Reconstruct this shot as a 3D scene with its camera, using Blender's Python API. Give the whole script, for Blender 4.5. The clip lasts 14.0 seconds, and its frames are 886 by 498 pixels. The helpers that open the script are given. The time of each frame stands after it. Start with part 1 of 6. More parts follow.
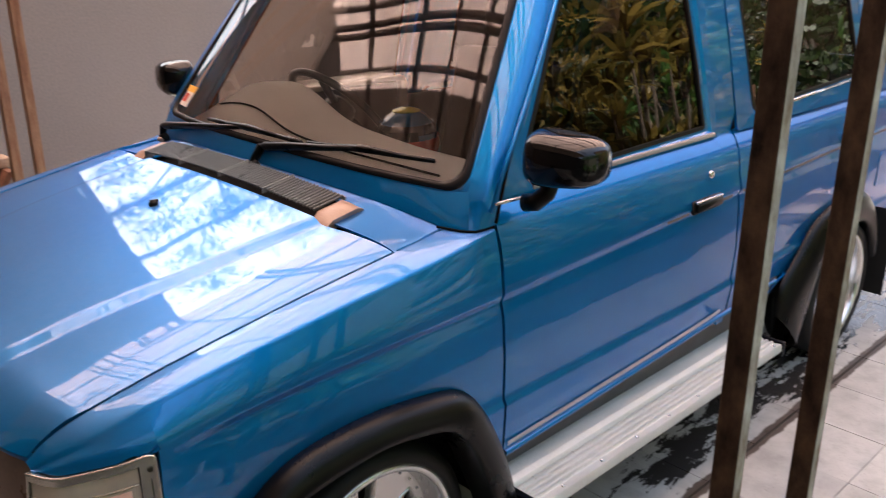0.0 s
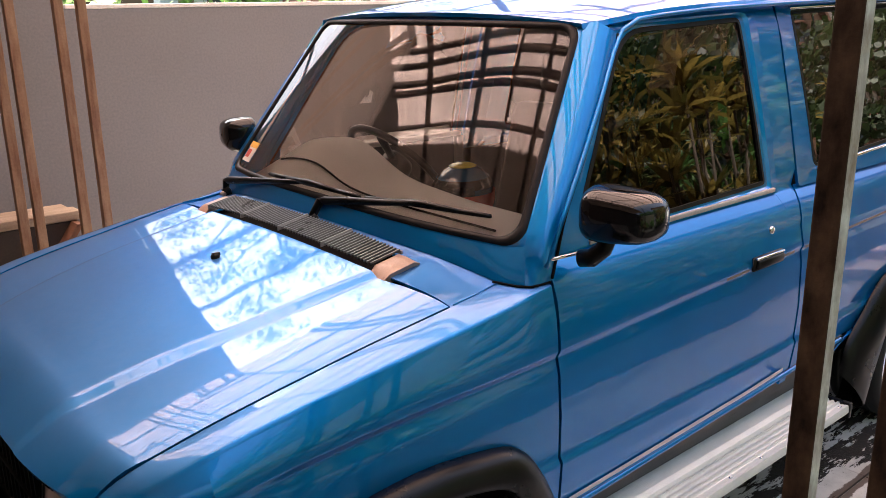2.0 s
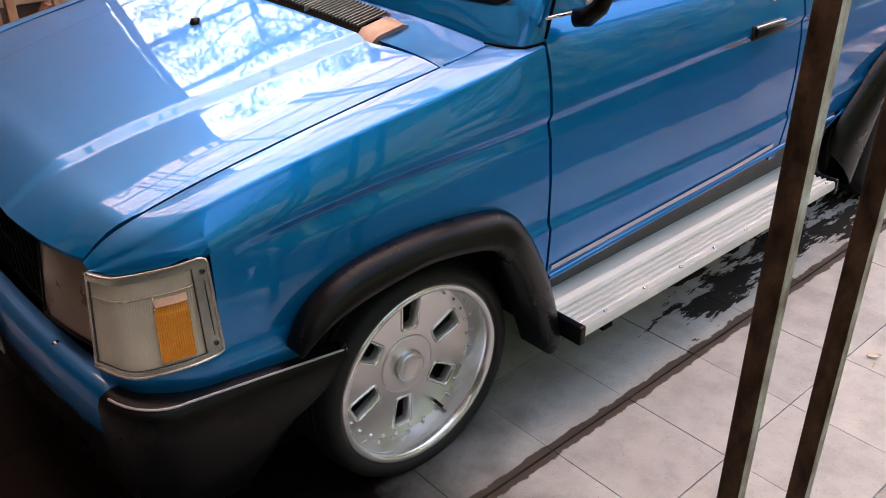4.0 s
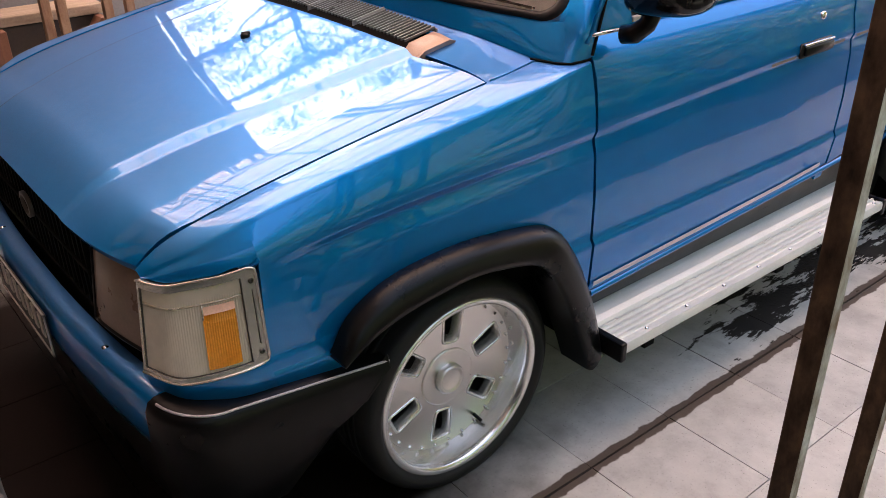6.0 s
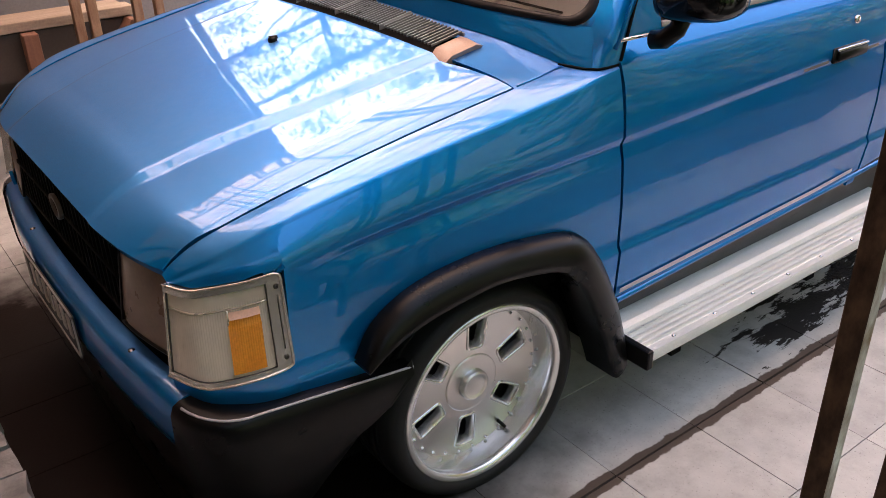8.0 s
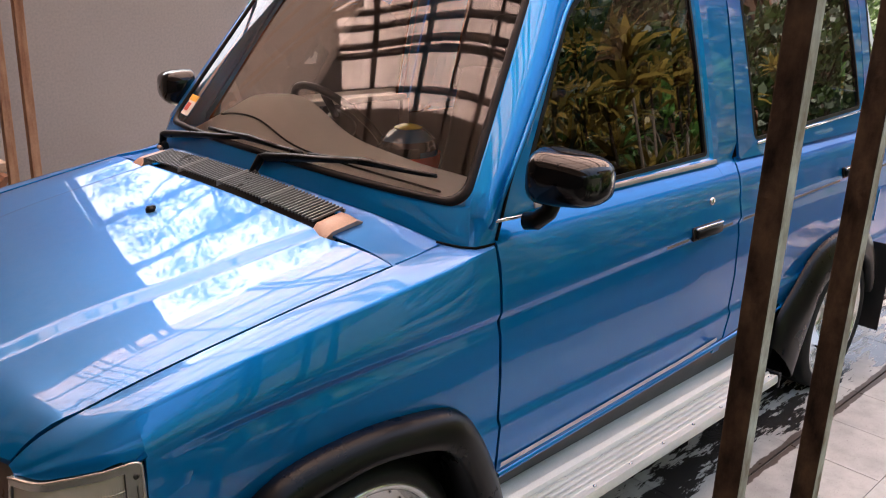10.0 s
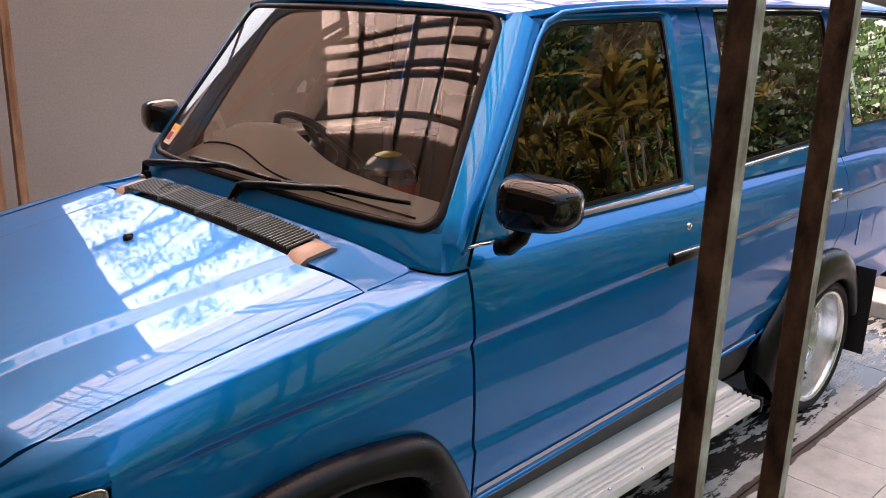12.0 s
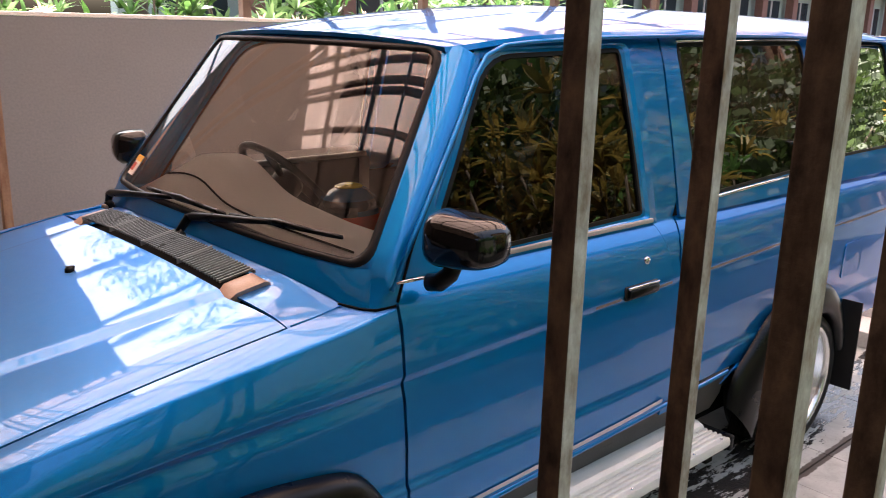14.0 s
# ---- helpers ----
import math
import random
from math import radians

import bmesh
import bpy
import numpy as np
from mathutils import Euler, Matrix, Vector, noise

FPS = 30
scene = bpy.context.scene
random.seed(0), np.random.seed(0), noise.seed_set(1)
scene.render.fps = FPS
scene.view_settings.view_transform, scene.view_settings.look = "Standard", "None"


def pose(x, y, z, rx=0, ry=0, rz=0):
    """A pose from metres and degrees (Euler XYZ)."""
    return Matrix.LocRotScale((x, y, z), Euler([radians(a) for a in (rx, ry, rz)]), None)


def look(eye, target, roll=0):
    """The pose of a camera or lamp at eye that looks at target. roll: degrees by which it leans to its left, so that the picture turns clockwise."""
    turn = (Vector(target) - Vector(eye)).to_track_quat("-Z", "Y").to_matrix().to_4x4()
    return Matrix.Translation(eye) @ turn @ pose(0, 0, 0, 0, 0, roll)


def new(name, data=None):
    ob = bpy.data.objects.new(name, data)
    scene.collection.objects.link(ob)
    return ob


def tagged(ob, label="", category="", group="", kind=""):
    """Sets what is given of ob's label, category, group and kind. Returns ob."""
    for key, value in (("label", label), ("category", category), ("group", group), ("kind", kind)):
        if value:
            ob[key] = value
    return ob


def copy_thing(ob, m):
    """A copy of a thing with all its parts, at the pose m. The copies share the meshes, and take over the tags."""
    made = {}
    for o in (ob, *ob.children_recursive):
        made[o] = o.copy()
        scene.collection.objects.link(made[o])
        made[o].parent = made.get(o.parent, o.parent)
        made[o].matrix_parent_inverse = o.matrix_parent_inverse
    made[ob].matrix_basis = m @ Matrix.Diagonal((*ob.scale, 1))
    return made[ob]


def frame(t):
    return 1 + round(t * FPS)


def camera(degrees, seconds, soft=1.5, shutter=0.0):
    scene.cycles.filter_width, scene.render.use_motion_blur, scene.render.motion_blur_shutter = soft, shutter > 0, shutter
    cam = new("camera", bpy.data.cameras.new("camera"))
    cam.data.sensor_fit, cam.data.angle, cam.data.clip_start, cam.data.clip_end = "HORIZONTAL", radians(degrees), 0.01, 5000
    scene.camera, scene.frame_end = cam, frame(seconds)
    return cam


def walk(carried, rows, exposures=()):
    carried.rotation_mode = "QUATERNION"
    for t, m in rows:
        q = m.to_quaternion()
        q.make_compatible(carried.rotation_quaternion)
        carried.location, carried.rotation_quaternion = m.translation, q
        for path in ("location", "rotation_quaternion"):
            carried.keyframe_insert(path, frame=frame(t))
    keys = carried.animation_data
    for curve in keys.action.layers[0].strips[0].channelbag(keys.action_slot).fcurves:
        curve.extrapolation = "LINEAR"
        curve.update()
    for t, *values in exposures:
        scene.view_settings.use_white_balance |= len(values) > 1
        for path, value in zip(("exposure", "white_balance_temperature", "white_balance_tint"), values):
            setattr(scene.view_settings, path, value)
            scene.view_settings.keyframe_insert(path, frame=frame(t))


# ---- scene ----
cam = camera(54.7, 14.0, soft=0.5, shutter=0.5)
PATH = [
    (0, (-1.09, -2.129, 1.737), (0.222, -0.777, 1.066), -0.1),
    (0.5, (-1.094, -2.14, 1.749), (0.15, -0.7, 1.134), -1.0),
    (1, (-1.104, -2.141, 1.754), (0.144, -0.682, 1.194), -1.0),
    (1.5, (-1.097, -2.133, 1.747), (0.149, -0.669, 1.195), -1.0),
    (2, (-1.097, -2.13, 1.745), (0.148, -0.666, 1.191), -0.8),
    (2.5, (-1.09, -2.134, 1.743), (0.206, -0.725, 1.165), -0.1),
    (3, (-1.085, -2.141, 1.692), (0.168, -0.795, 0.905), -0.1),
    (3.5, (-1.106, -2.133, 1.644), (0.082, -0.822, 0.71), -0.1),
    (3.7, (-1.108, -2.138, 1.644), (0.055, -0.828, 0.679), -0.4),
    (6, (-1.13, -2.131, 1.65), (-0.035, -0.747, 0.708), -1.0),
    (6.5, (-1.13, -2.126, 1.652), (-0.054, -0.728, 0.708), -1.1),
    (7, (-1.135, -2.118, 1.651), (-0.089, -0.699, 0.707), -1.5),
    (7.2, (-1.131, -2.12, 1.653), (-0.089, -0.701, 0.704), -1.5),
    (9.3, (-1.111, -2.112, 1.68), (0.045, -0.693, 0.874), -0.0),
    (9.5, (-1.089, -2.108, 1.695), (0.144, -0.711, 0.969), 0.8),
    (10, (-1.09, -2.111, 1.709), (0.245, -0.755, 1.093), 2.0),
    (10.5, (-1.087, -2.116, 1.709), (0.273, -0.762, 1.144), 2.0),
    (11, (-1.076, -2.131, 1.712), (0.292, -0.781, 1.159), 1.8),
    (11.5, (-1.076, -2.137, 1.709), (0.284, -0.777, 1.159), 1.8),
    (12, (-1.056, -2.165, 1.714), (0.293, -0.797, 1.158), 1.7),
    (12.5, (-0.997, -2.21, 1.727), (0.327, -0.814, 1.182), 1.6),
    (13, (-0.941, -2.268, 1.744), (0.363, -0.842, 1.228), 1.5),
    (13.5, (-0.892, -2.315, 1.741), (0.387, -0.858, 1.251), 1.3),
    (14, (-0.861, -2.303, 1.74), (0.448, -0.877, 1.236), 1.5),
]
EXPOSURES = [(0.0, 2.47), (2.5, 2.48), (3.5, 2.63), (7.2, 2.66), (9.3, 2.60), (10.5, 2.45), (12.0, 2.41), (14.0, 2.39)]
walk(cam, [(t, look(eye, target, roll)) for t, eye, target, roll in PATH], EXPOSURES)

# ---- light ----
world = bpy.data.worlds.new("world")
scene.world = world
world.use_nodes = True
_nt = world.node_tree
_sky = _nt.nodes.new("ShaderNodeTexSky")
_sky.sky_type = "NISHITA"
_sky.sun_disc = False
_sky.sun_elevation = radians(63)
_sky.sun_rotation = radians(11)
_sky.air_density = 0.7
_sky.dust_density = 9.0
_bg = _nt.nodes["Background"]
_bg.inputs["Strength"].default_value = 0.15
_nt.links.new(_sky.outputs[0], _bg.inputs["Color"])
_sun = bpy.data.lights.new("sun", "SUN")
_sun.energy = 4.6
_sun.angle = radians(0.6)
_sun.color = (1.0, 0.95, 0.88)
sun = new("sun", _sun)
sun.matrix_world = look((3.0, 15.0, 30), (0, 0, 0))


# ---- materials ----
def node_mat(name):
    m = bpy.data.materials.new(name)
    m.use_nodes = True
    return m, m.node_tree, m.node_tree.nodes["Principled BSDF"]


def noise_node(nt, scale, detail=4.0, rough=0.6, coords="Object", stretch=None):
    tc = nt.nodes.new("ShaderNodeTexCoord")
    n = nt.nodes.new("ShaderNodeTexNoise")
    n.inputs["Scale"].default_value = scale
    n.inputs["Detail"].default_value = detail
    n.inputs["Roughness"].default_value = rough
    src = tc.outputs[coords]
    if stretch:
        mp = nt.nodes.new("ShaderNodeMapping")
        mp.inputs["Scale"].default_value = stretch
        nt.links.new(src, mp.inputs["Vector"])
        src = mp.outputs[0]
    nt.links.new(src, n.inputs["Vector"])
    return n


def ramp(nt, src, stops):
    r = nt.nodes.new("ShaderNodeValToRGB")
    els = r.color_ramp.elements
    while len(els) < len(stops):
        els.new(0.5)
    for e, (p, c) in zip(els, stops):
        e.position = p
        e.color = (*c, 1) if len(c) == 3 else c
    nt.links.new(src, r.inputs["Fac"])
    return r


def mixc(nt, fac, a, b, mode="MIX"):
    m = nt.nodes.new("ShaderNodeMix")
    m.data_type = "RGBA"
    m.blend_type = mode
    for sock, v in ((m.inputs[0], fac), (m.inputs[6], a), (m.inputs[7], b)):
        if hasattr(v, "is_linked"):
            nt.links.new(v, sock)
        elif isinstance(v, (int, float)):
            sock.default_value = v
        else:
            sock.default_value = (*v, 1)
    return m.outputs[2]


def bump(nt, bsdf, height, strength, dist=0.002):
    b = nt.nodes.new("ShaderNodeBump")
    b.inputs["Strength"].default_value = strength
    b.inputs["Distance"].default_value = dist
    nt.links.new(height, b.inputs["Height"])
    nt.links.new(b.outputs[0], bsdf.inputs["Normal"])


def surface(name, c1, c2, scale=6.0, rough=(0.5, 0.7), metal=0.0, fine=120.0, relief=0.2, dist=0.002, coat=0.0, stretch=None, spec=0.5):
    """Two-scale surface: broad patches between c1 and c2, fine grain as relief."""
    m, nt, b = node_mat(name)
    big = noise_node(nt, scale, 5, 0.6, stretch=stretch)
    small = noise_node(nt, fine, 3, 0.6)
    col = ramp(nt, big.outputs[0], [(0.3, c1), (0.7, c2)])
    grain = ramp(nt, small.outputs[0], [(0.3, (0.82, 0.82, 0.82)), (0.7, (1.0, 1.0, 1.0))])
    nt.links.new(mixc(nt, 1.0, col.outputs[0], grain.outputs[0], "MULTIPLY"), b.inputs["Base Color"])
    rr = ramp(nt, big.outputs[0], [(0.3, (rough[0],) * 3), (0.7, (rough[1],) * 3)])
    nt.links.new(rr.outputs[0], b.inputs["Roughness"])
    b.inputs["Metallic"].default_value = metal
    b.inputs["Coat Weight"].default_value = coat
    b.inputs["Specular IOR Level"].default_value = spec
    if relief:
        bump(nt, b, small.outputs[0], relief, dist)
    return m


def paint_material():
    m, nt, b = node_mat("blue_metallic_paint")
    big = noise_node(nt, 2.5, 3)
    flake = noise_node(nt, 900, 2)
    col = ramp(nt, big.outputs[0], [(0.3, (0.0016, 0.200, 0.530)), (0.7, (0.0022, 0.224, 0.588))])
    fl = ramp(nt, flake.outputs[0], [(0.35, (0.86, 0.86, 0.86)), (0.7, (1.12, 1.12, 1.12))])
    # thin dust film on what faces up, pinked to paint in the roof's sheen
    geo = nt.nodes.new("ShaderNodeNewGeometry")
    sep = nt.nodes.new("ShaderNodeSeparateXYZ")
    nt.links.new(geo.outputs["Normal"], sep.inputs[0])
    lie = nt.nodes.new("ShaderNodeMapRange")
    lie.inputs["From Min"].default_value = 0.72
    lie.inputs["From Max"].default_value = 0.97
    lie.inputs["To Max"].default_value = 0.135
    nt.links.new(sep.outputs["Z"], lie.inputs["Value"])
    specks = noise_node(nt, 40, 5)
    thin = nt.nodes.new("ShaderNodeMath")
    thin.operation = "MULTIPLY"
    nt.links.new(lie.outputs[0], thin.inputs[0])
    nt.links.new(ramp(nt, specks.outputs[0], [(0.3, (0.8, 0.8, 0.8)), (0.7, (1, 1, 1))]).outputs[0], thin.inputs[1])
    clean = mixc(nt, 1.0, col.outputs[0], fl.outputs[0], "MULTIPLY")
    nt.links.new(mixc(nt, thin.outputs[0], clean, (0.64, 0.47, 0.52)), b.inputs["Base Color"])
    b.inputs["Metallic"].default_value = 0.72
    b.inputs["Roughness"].default_value = 0.42
    b.inputs["Specular Tint"].default_value = (0.01, 0.32, 0.80, 1.0)
    b.inputs["Specular IOR Level"].default_value = 0.1
    b.inputs["Coat Weight"].default_value = 0.94
    b.inputs["Coat Roughness"].default_value = 0.04
    b.inputs["Coat IOR"].default_value = 1.52
    wave = noise_node(nt, 5.0, 2)
    cb = nt.nodes.new("ShaderNodeBump")
    cb.inputs["Strength"].default_value = 0.03
    cb.inputs["Distance"].default_value = 0.02
    nt.links.new(wave.outputs[0], cb.inputs["Height"])
    nt.links.new(cb.outputs[0], b.inputs["Coat Normal"])
    return m


def glass_material(name, tint, ior, dust=0.0, dust_color=(0.50, 0.38, 0.31)):
    m, nt, b = node_mat(name)
    nt.nodes.remove(b)
    out = nt.nodes["Material Output"]
    tr = nt.nodes.new("ShaderNodeBsdfTransparent")
    tr.inputs[0].default_value = (*tint, 1)
    gl = nt.nodes.new("ShaderNodeBsdfGlossy")
    gl.inputs["Roughness"].default_value = 0.01
    fr = nt.nodes.new("ShaderNodeFresnel")
    fr.inputs["IOR"].default_value = ior
    mx = nt.nodes.new("ShaderNodeMixShader")
    nt.links.new(fr.outputs[0], mx.inputs[0])
    nt.links.new(tr.outputs[0], mx.inputs[1])
    nt.links.new(gl.outputs[0], mx.inputs[2])
    last = mx.outputs[0]
    if dust:
        df = nt.nodes.new("ShaderNodeBsdfDiffuse")
        df.inputs[0].default_value = (*dust_color, 1)
        nz = noise_node(nt, 3.0, 5)
        rp = ramp(nt, nz.outputs[0], [(0.35, (dust * 0.5,) * 3), (0.75, (dust,) * 3)])
        m2 = nt.nodes.new("ShaderNodeMixShader")
        nt.links.new(rp.outputs[0], m2.inputs[0])
        nt.links.new(last, m2.inputs[1])
        nt.links.new(df.outputs[0], m2.inputs[2])
        last = m2.outputs[0]
    nt.links.new(last, out.inputs["Surface"])
    return m


def roof_sheet_material(name, c1, c2, share):
    m, nt, b = node_mat(name)
    nt.nodes.remove(b)
    out = nt.nodes["Material Output"]
    n = noise_node(nt, 1.3, 5)
    c = ramp(nt, n.outputs[0], [(0.3, c1), (0.75, c2)])
    st = noise_node(nt, 1.0, 4, stretch=(0.5, 16.0, 1.0))
    sr = ramp(nt, st.outputs[0], [(0.35, (0.62, 0.58, 0.56)), (0.6, (1, 1, 1))])
    streaked = mixc(nt, 0.8, c.outputs[0], sr.outputs[0], "MULTIPLY")
    d = nt.nodes.new("ShaderNodeBsdfDiffuse")
    t = nt.nodes.new("ShaderNodeBsdfTranslucent")
    nt.links.new(streaked, d.inputs[0])
    nt.links.new(streaked, t.inputs[0])
    mx = nt.nodes.new("ShaderNodeMixShader")
    mx.inputs[0].default_value = share
    nt.links.new(d.outputs[0], mx.inputs[1])
    nt.links.new(t.outputs[0], mx.inputs[2])
    nt.links.new(mx.outputs[0], out.inputs["Surface"])
    return m


def leaf_material(name, c1, c2):
    m, nt, b = node_mat(name)
    g = nt.nodes.new("ShaderNodeNewGeometry")
    r = ramp(nt, g.outputs["Random Per Island"], [(0.0, c1), (1.0, c2)])
    nt.links.new(r.outputs[0], b.inputs["Base Color"])
    b.inputs["Roughness"].default_value = 0.45
    tl = nt.nodes.new("ShaderNodeBsdfTranslucent")
    nt.links.new(r.outputs[0], tl.inputs[0])
    mx = nt.nodes.new("ShaderNodeMixShader")
    mx.inputs[0].default_value = 0.4
    nt.links.new(b.outputs[0], mx.inputs[1])
    nt.links.new(tl.outputs[0], mx.inputs[2])
    nt.links.new(mx.outputs[0], nt.nodes["Material Output"].inputs["Surface"])
    return m


def tile_material():
    m, nt, b = node_mat("grey_floor_tile")
    geo = nt.nodes.new("ShaderNodeNewGeometry")
    info = nt.nodes.new("ShaderNodeObjectInfo")

    def nz(scale, detail=5, stretch=(1, 1, 1), rough=0.6):
        n = nt.nodes.new("ShaderNodeTexNoise")
        n.inputs["Scale"].default_value = scale
        n.inputs["Detail"].default_value = detail
        n.inputs["Roughness"].default_value = rough
        mp = nt.nodes.new("ShaderNodeMapping")
        mp.inputs["Scale"].default_value = stretch
        nt.links.new(geo.outputs["Position"], mp.inputs["Vector"])
        nt.links.new(mp.outputs[0], n.inputs["Vector"])
        return n.outputs[0]

    base = ramp(nt, nz(3.0), [(0.3, (0.36, 0.365, 0.35)), (0.7, (0.47, 0.48, 0.46))])
    pores = ramp(nt, nz(150.0, 2), [(0.27, (0.30, 0.29, 0.27)), (0.36, (1, 1, 1))])
    col = mixc(nt, 0.6, base.outputs[0], pores.outputs[0], "MULTIPLY")
    scuffs = ramp(nt, nz(9.0, 6, (1, 1, 1), 0.7), [(0.36, (0.80, 0.80, 0.79)), (0.52, (1, 1, 1)), (0.68, (1.12, 1.12, 1.11))])
    col = mixc(nt, 0.8, col, scuffs.outputs[0], "MULTIPLY")
    tone = ramp(nt, info.outputs["Random"], [(0.0, (0.88, 0.88, 0.88)), (1.0, (1.06, 1.05, 1.03))])
    col = mixc(nt, 1.0, col, tone.outputs[0], "MULTIPLY")
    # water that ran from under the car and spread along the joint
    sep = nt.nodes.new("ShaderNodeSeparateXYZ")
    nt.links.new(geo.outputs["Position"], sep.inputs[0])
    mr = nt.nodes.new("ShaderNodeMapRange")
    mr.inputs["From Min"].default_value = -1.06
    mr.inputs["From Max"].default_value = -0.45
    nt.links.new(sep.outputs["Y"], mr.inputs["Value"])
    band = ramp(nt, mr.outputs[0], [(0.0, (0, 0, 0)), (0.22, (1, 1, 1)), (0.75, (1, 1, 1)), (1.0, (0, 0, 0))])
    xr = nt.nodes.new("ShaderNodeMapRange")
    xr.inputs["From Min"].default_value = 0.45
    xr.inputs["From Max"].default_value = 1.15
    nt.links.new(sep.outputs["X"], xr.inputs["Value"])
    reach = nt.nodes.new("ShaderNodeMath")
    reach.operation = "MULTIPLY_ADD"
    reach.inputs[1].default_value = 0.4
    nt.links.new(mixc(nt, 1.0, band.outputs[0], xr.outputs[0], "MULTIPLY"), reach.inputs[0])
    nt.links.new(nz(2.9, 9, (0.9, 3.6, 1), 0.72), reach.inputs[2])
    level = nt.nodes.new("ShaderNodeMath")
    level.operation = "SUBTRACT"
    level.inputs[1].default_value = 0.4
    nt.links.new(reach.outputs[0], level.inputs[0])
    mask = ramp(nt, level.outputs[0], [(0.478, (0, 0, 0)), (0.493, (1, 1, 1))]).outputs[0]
    # oil stain under the nose, enlarged and blackened to paint in the shade there
    oil_shade_n = nz(1.6, 6, (1.0, 1.0, 1), 0.6)
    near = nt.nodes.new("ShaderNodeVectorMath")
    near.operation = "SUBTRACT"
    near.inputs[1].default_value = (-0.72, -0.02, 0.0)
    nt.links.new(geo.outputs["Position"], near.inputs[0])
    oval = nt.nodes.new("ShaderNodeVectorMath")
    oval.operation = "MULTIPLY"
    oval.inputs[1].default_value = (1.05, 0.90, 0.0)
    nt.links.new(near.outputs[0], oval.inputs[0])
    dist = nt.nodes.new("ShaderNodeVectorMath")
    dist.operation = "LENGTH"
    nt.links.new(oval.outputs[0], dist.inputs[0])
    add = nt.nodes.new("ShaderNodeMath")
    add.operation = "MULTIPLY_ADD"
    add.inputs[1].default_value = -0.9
    nt.links.new(oil_shade_n, add.inputs[0])
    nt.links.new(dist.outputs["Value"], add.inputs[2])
    oil_shade = ramp(nt, add.outputs[0], [(0.55, (1, 1, 1)), (0.92, (0, 0, 0))])
    col = mixc(nt, oil_shade.outputs[0], col, (0.008, 0.005, 0.004))
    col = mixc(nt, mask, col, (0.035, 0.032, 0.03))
    # dirt that has spread from the wide joint
    off = nt.nodes.new("ShaderNodeMath")
    off.operation = "ADD"
    off.inputs[1].default_value = 0.979
    nt.links.new(sep.outputs["Y"], off.inputs[0])
    ab = nt.nodes.new("ShaderNodeMath")
    ab.operation = "ABSOLUTE"
    nt.links.new(off.outputs[0], ab.inputs[0])
    ja = nt.nodes.new("ShaderNodeMath")
    ja.operation = "MULTIPLY_ADD"
    ja.inputs[1].default_value = -0.043
    nt.links.new(nz(11.0, 8, (1, 1, 1), 0.72), ja.inputs[0])
    nt.links.new(ab.outputs[0], ja.inputs[2])
    seam = ramp(nt, ja.outputs[0], [(0.0, (1, 1, 1)), (0.004, (0, 0, 0))])
    col = mixc(nt, seam.outputs[0], col, (0.060, 0.046, 0.036))
    nt.links.new(col, b.inputs["Base Color"])
    rr = mixc(nt, mask, (0.55, 0.55, 0.55), (0.12, 0.12, 0.12))
    nt.links.new(rr, b.inputs["Roughness"])
    nt.links.new(mixc(nt, oil_shade.outputs[0], (0.4, 0.4, 0.4), (0.06, 0.06, 0.06)), b.inputs["Specular IOR Level"])
    bump(nt, b, nz(90.0, 3), 0.25, 0.002)
    return m


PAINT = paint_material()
VENT_SILVER = surface("grey_vent_frame", (0.15, 0.145, 0.14), (0.22, 0.215, 0.205), 7, (0.25, 0.35), fine=400, relief=0.05, dist=0.0005)
SLAT_GREY = surface("grey_vent_plastic", (0.055, 0.053, 0.050), (0.09, 0.087, 0.083), 7, (0.25, 0.35), fine=400, relief=0.05, dist=0.0005)
BLACK_PLASTIC = surface("black_plastic_trim", (0.0025, 0.0025, 0.0025), (0.005, 0.005, 0.005), 7, (0.26, 0.36), fine=400, relief=0.06, dist=0.0005, spec=0.2)
GLOSS_BLACK = surface("gloss_black_plastic", (0.004, 0.004, 0.004), (0.007, 0.007, 0.007), 5, (0.04, 0.09), fine=300, relief=0.0, spec=0.45)
RUBBER = surface("tyre_rubber", (0.010, 0.010, 0.010), (0.020, 0.019, 0.018), 9, (0.5, 0.7), fine=250, relief=0.25, spec=0.3)
SEAL = surface("window_rubber_seal", (0.006, 0.006, 0.006), (0.011, 0.010, 0.010), 12, (0.4, 0.6), fine=300, relief=0.1, spec=0.2)
INNER = surface("dark_cavity", (0.003, 0.003, 0.003), (0.006, 0.0055, 0.005), 5, (0.8, 0.95), fine=60, relief=0.1, spec=0.1)
FLARE_PLASTIC = surface("matt_flare_plastic", (0.0022, 0.0022, 0.0022), (0.005, 0.005, 0.0048), 7, (0.24, 0.34), fine=400, relief=0.06, dist=0.0005, spec=0.24)
ALLOY = surface("polished_alloy", (0.86, 0.85, 0.83), (0.93, 0.92, 0.90), 12, (0.16, 0.26), metal=0.82, fine=500, relief=0.04, dist=0.0005)
BRUSHED = surface("brushed_alloy", (0.80, 0.79, 0.77), (0.88, 0.87, 0.85), 6, (0.26, 0.36), metal=1.0, fine=500, relief=0.02, dist=0.0004)
CHROME = surface("chrome_trim", (0.75, 0.75, 0.75), (0.84, 0.84, 0.83), 10, (0.08, 0.16), metal=1.0, fine=200, relief=0.0)
ALU_STEP = surface("aluminium_tread", (0.70, 0.73, 0.69), (0.82, 0.84, 0.80), 8, (0.36, 0.50), metal=0.3, fine=350, relief=0.03, dist=0.0006)
COPPER_CAP = surface("faded_brown_plastic", (0.36, 0.23, 0.165), (0.46, 0.31, 0.225), 8, (0.25, 0.4), fine=200, relief=0.05)
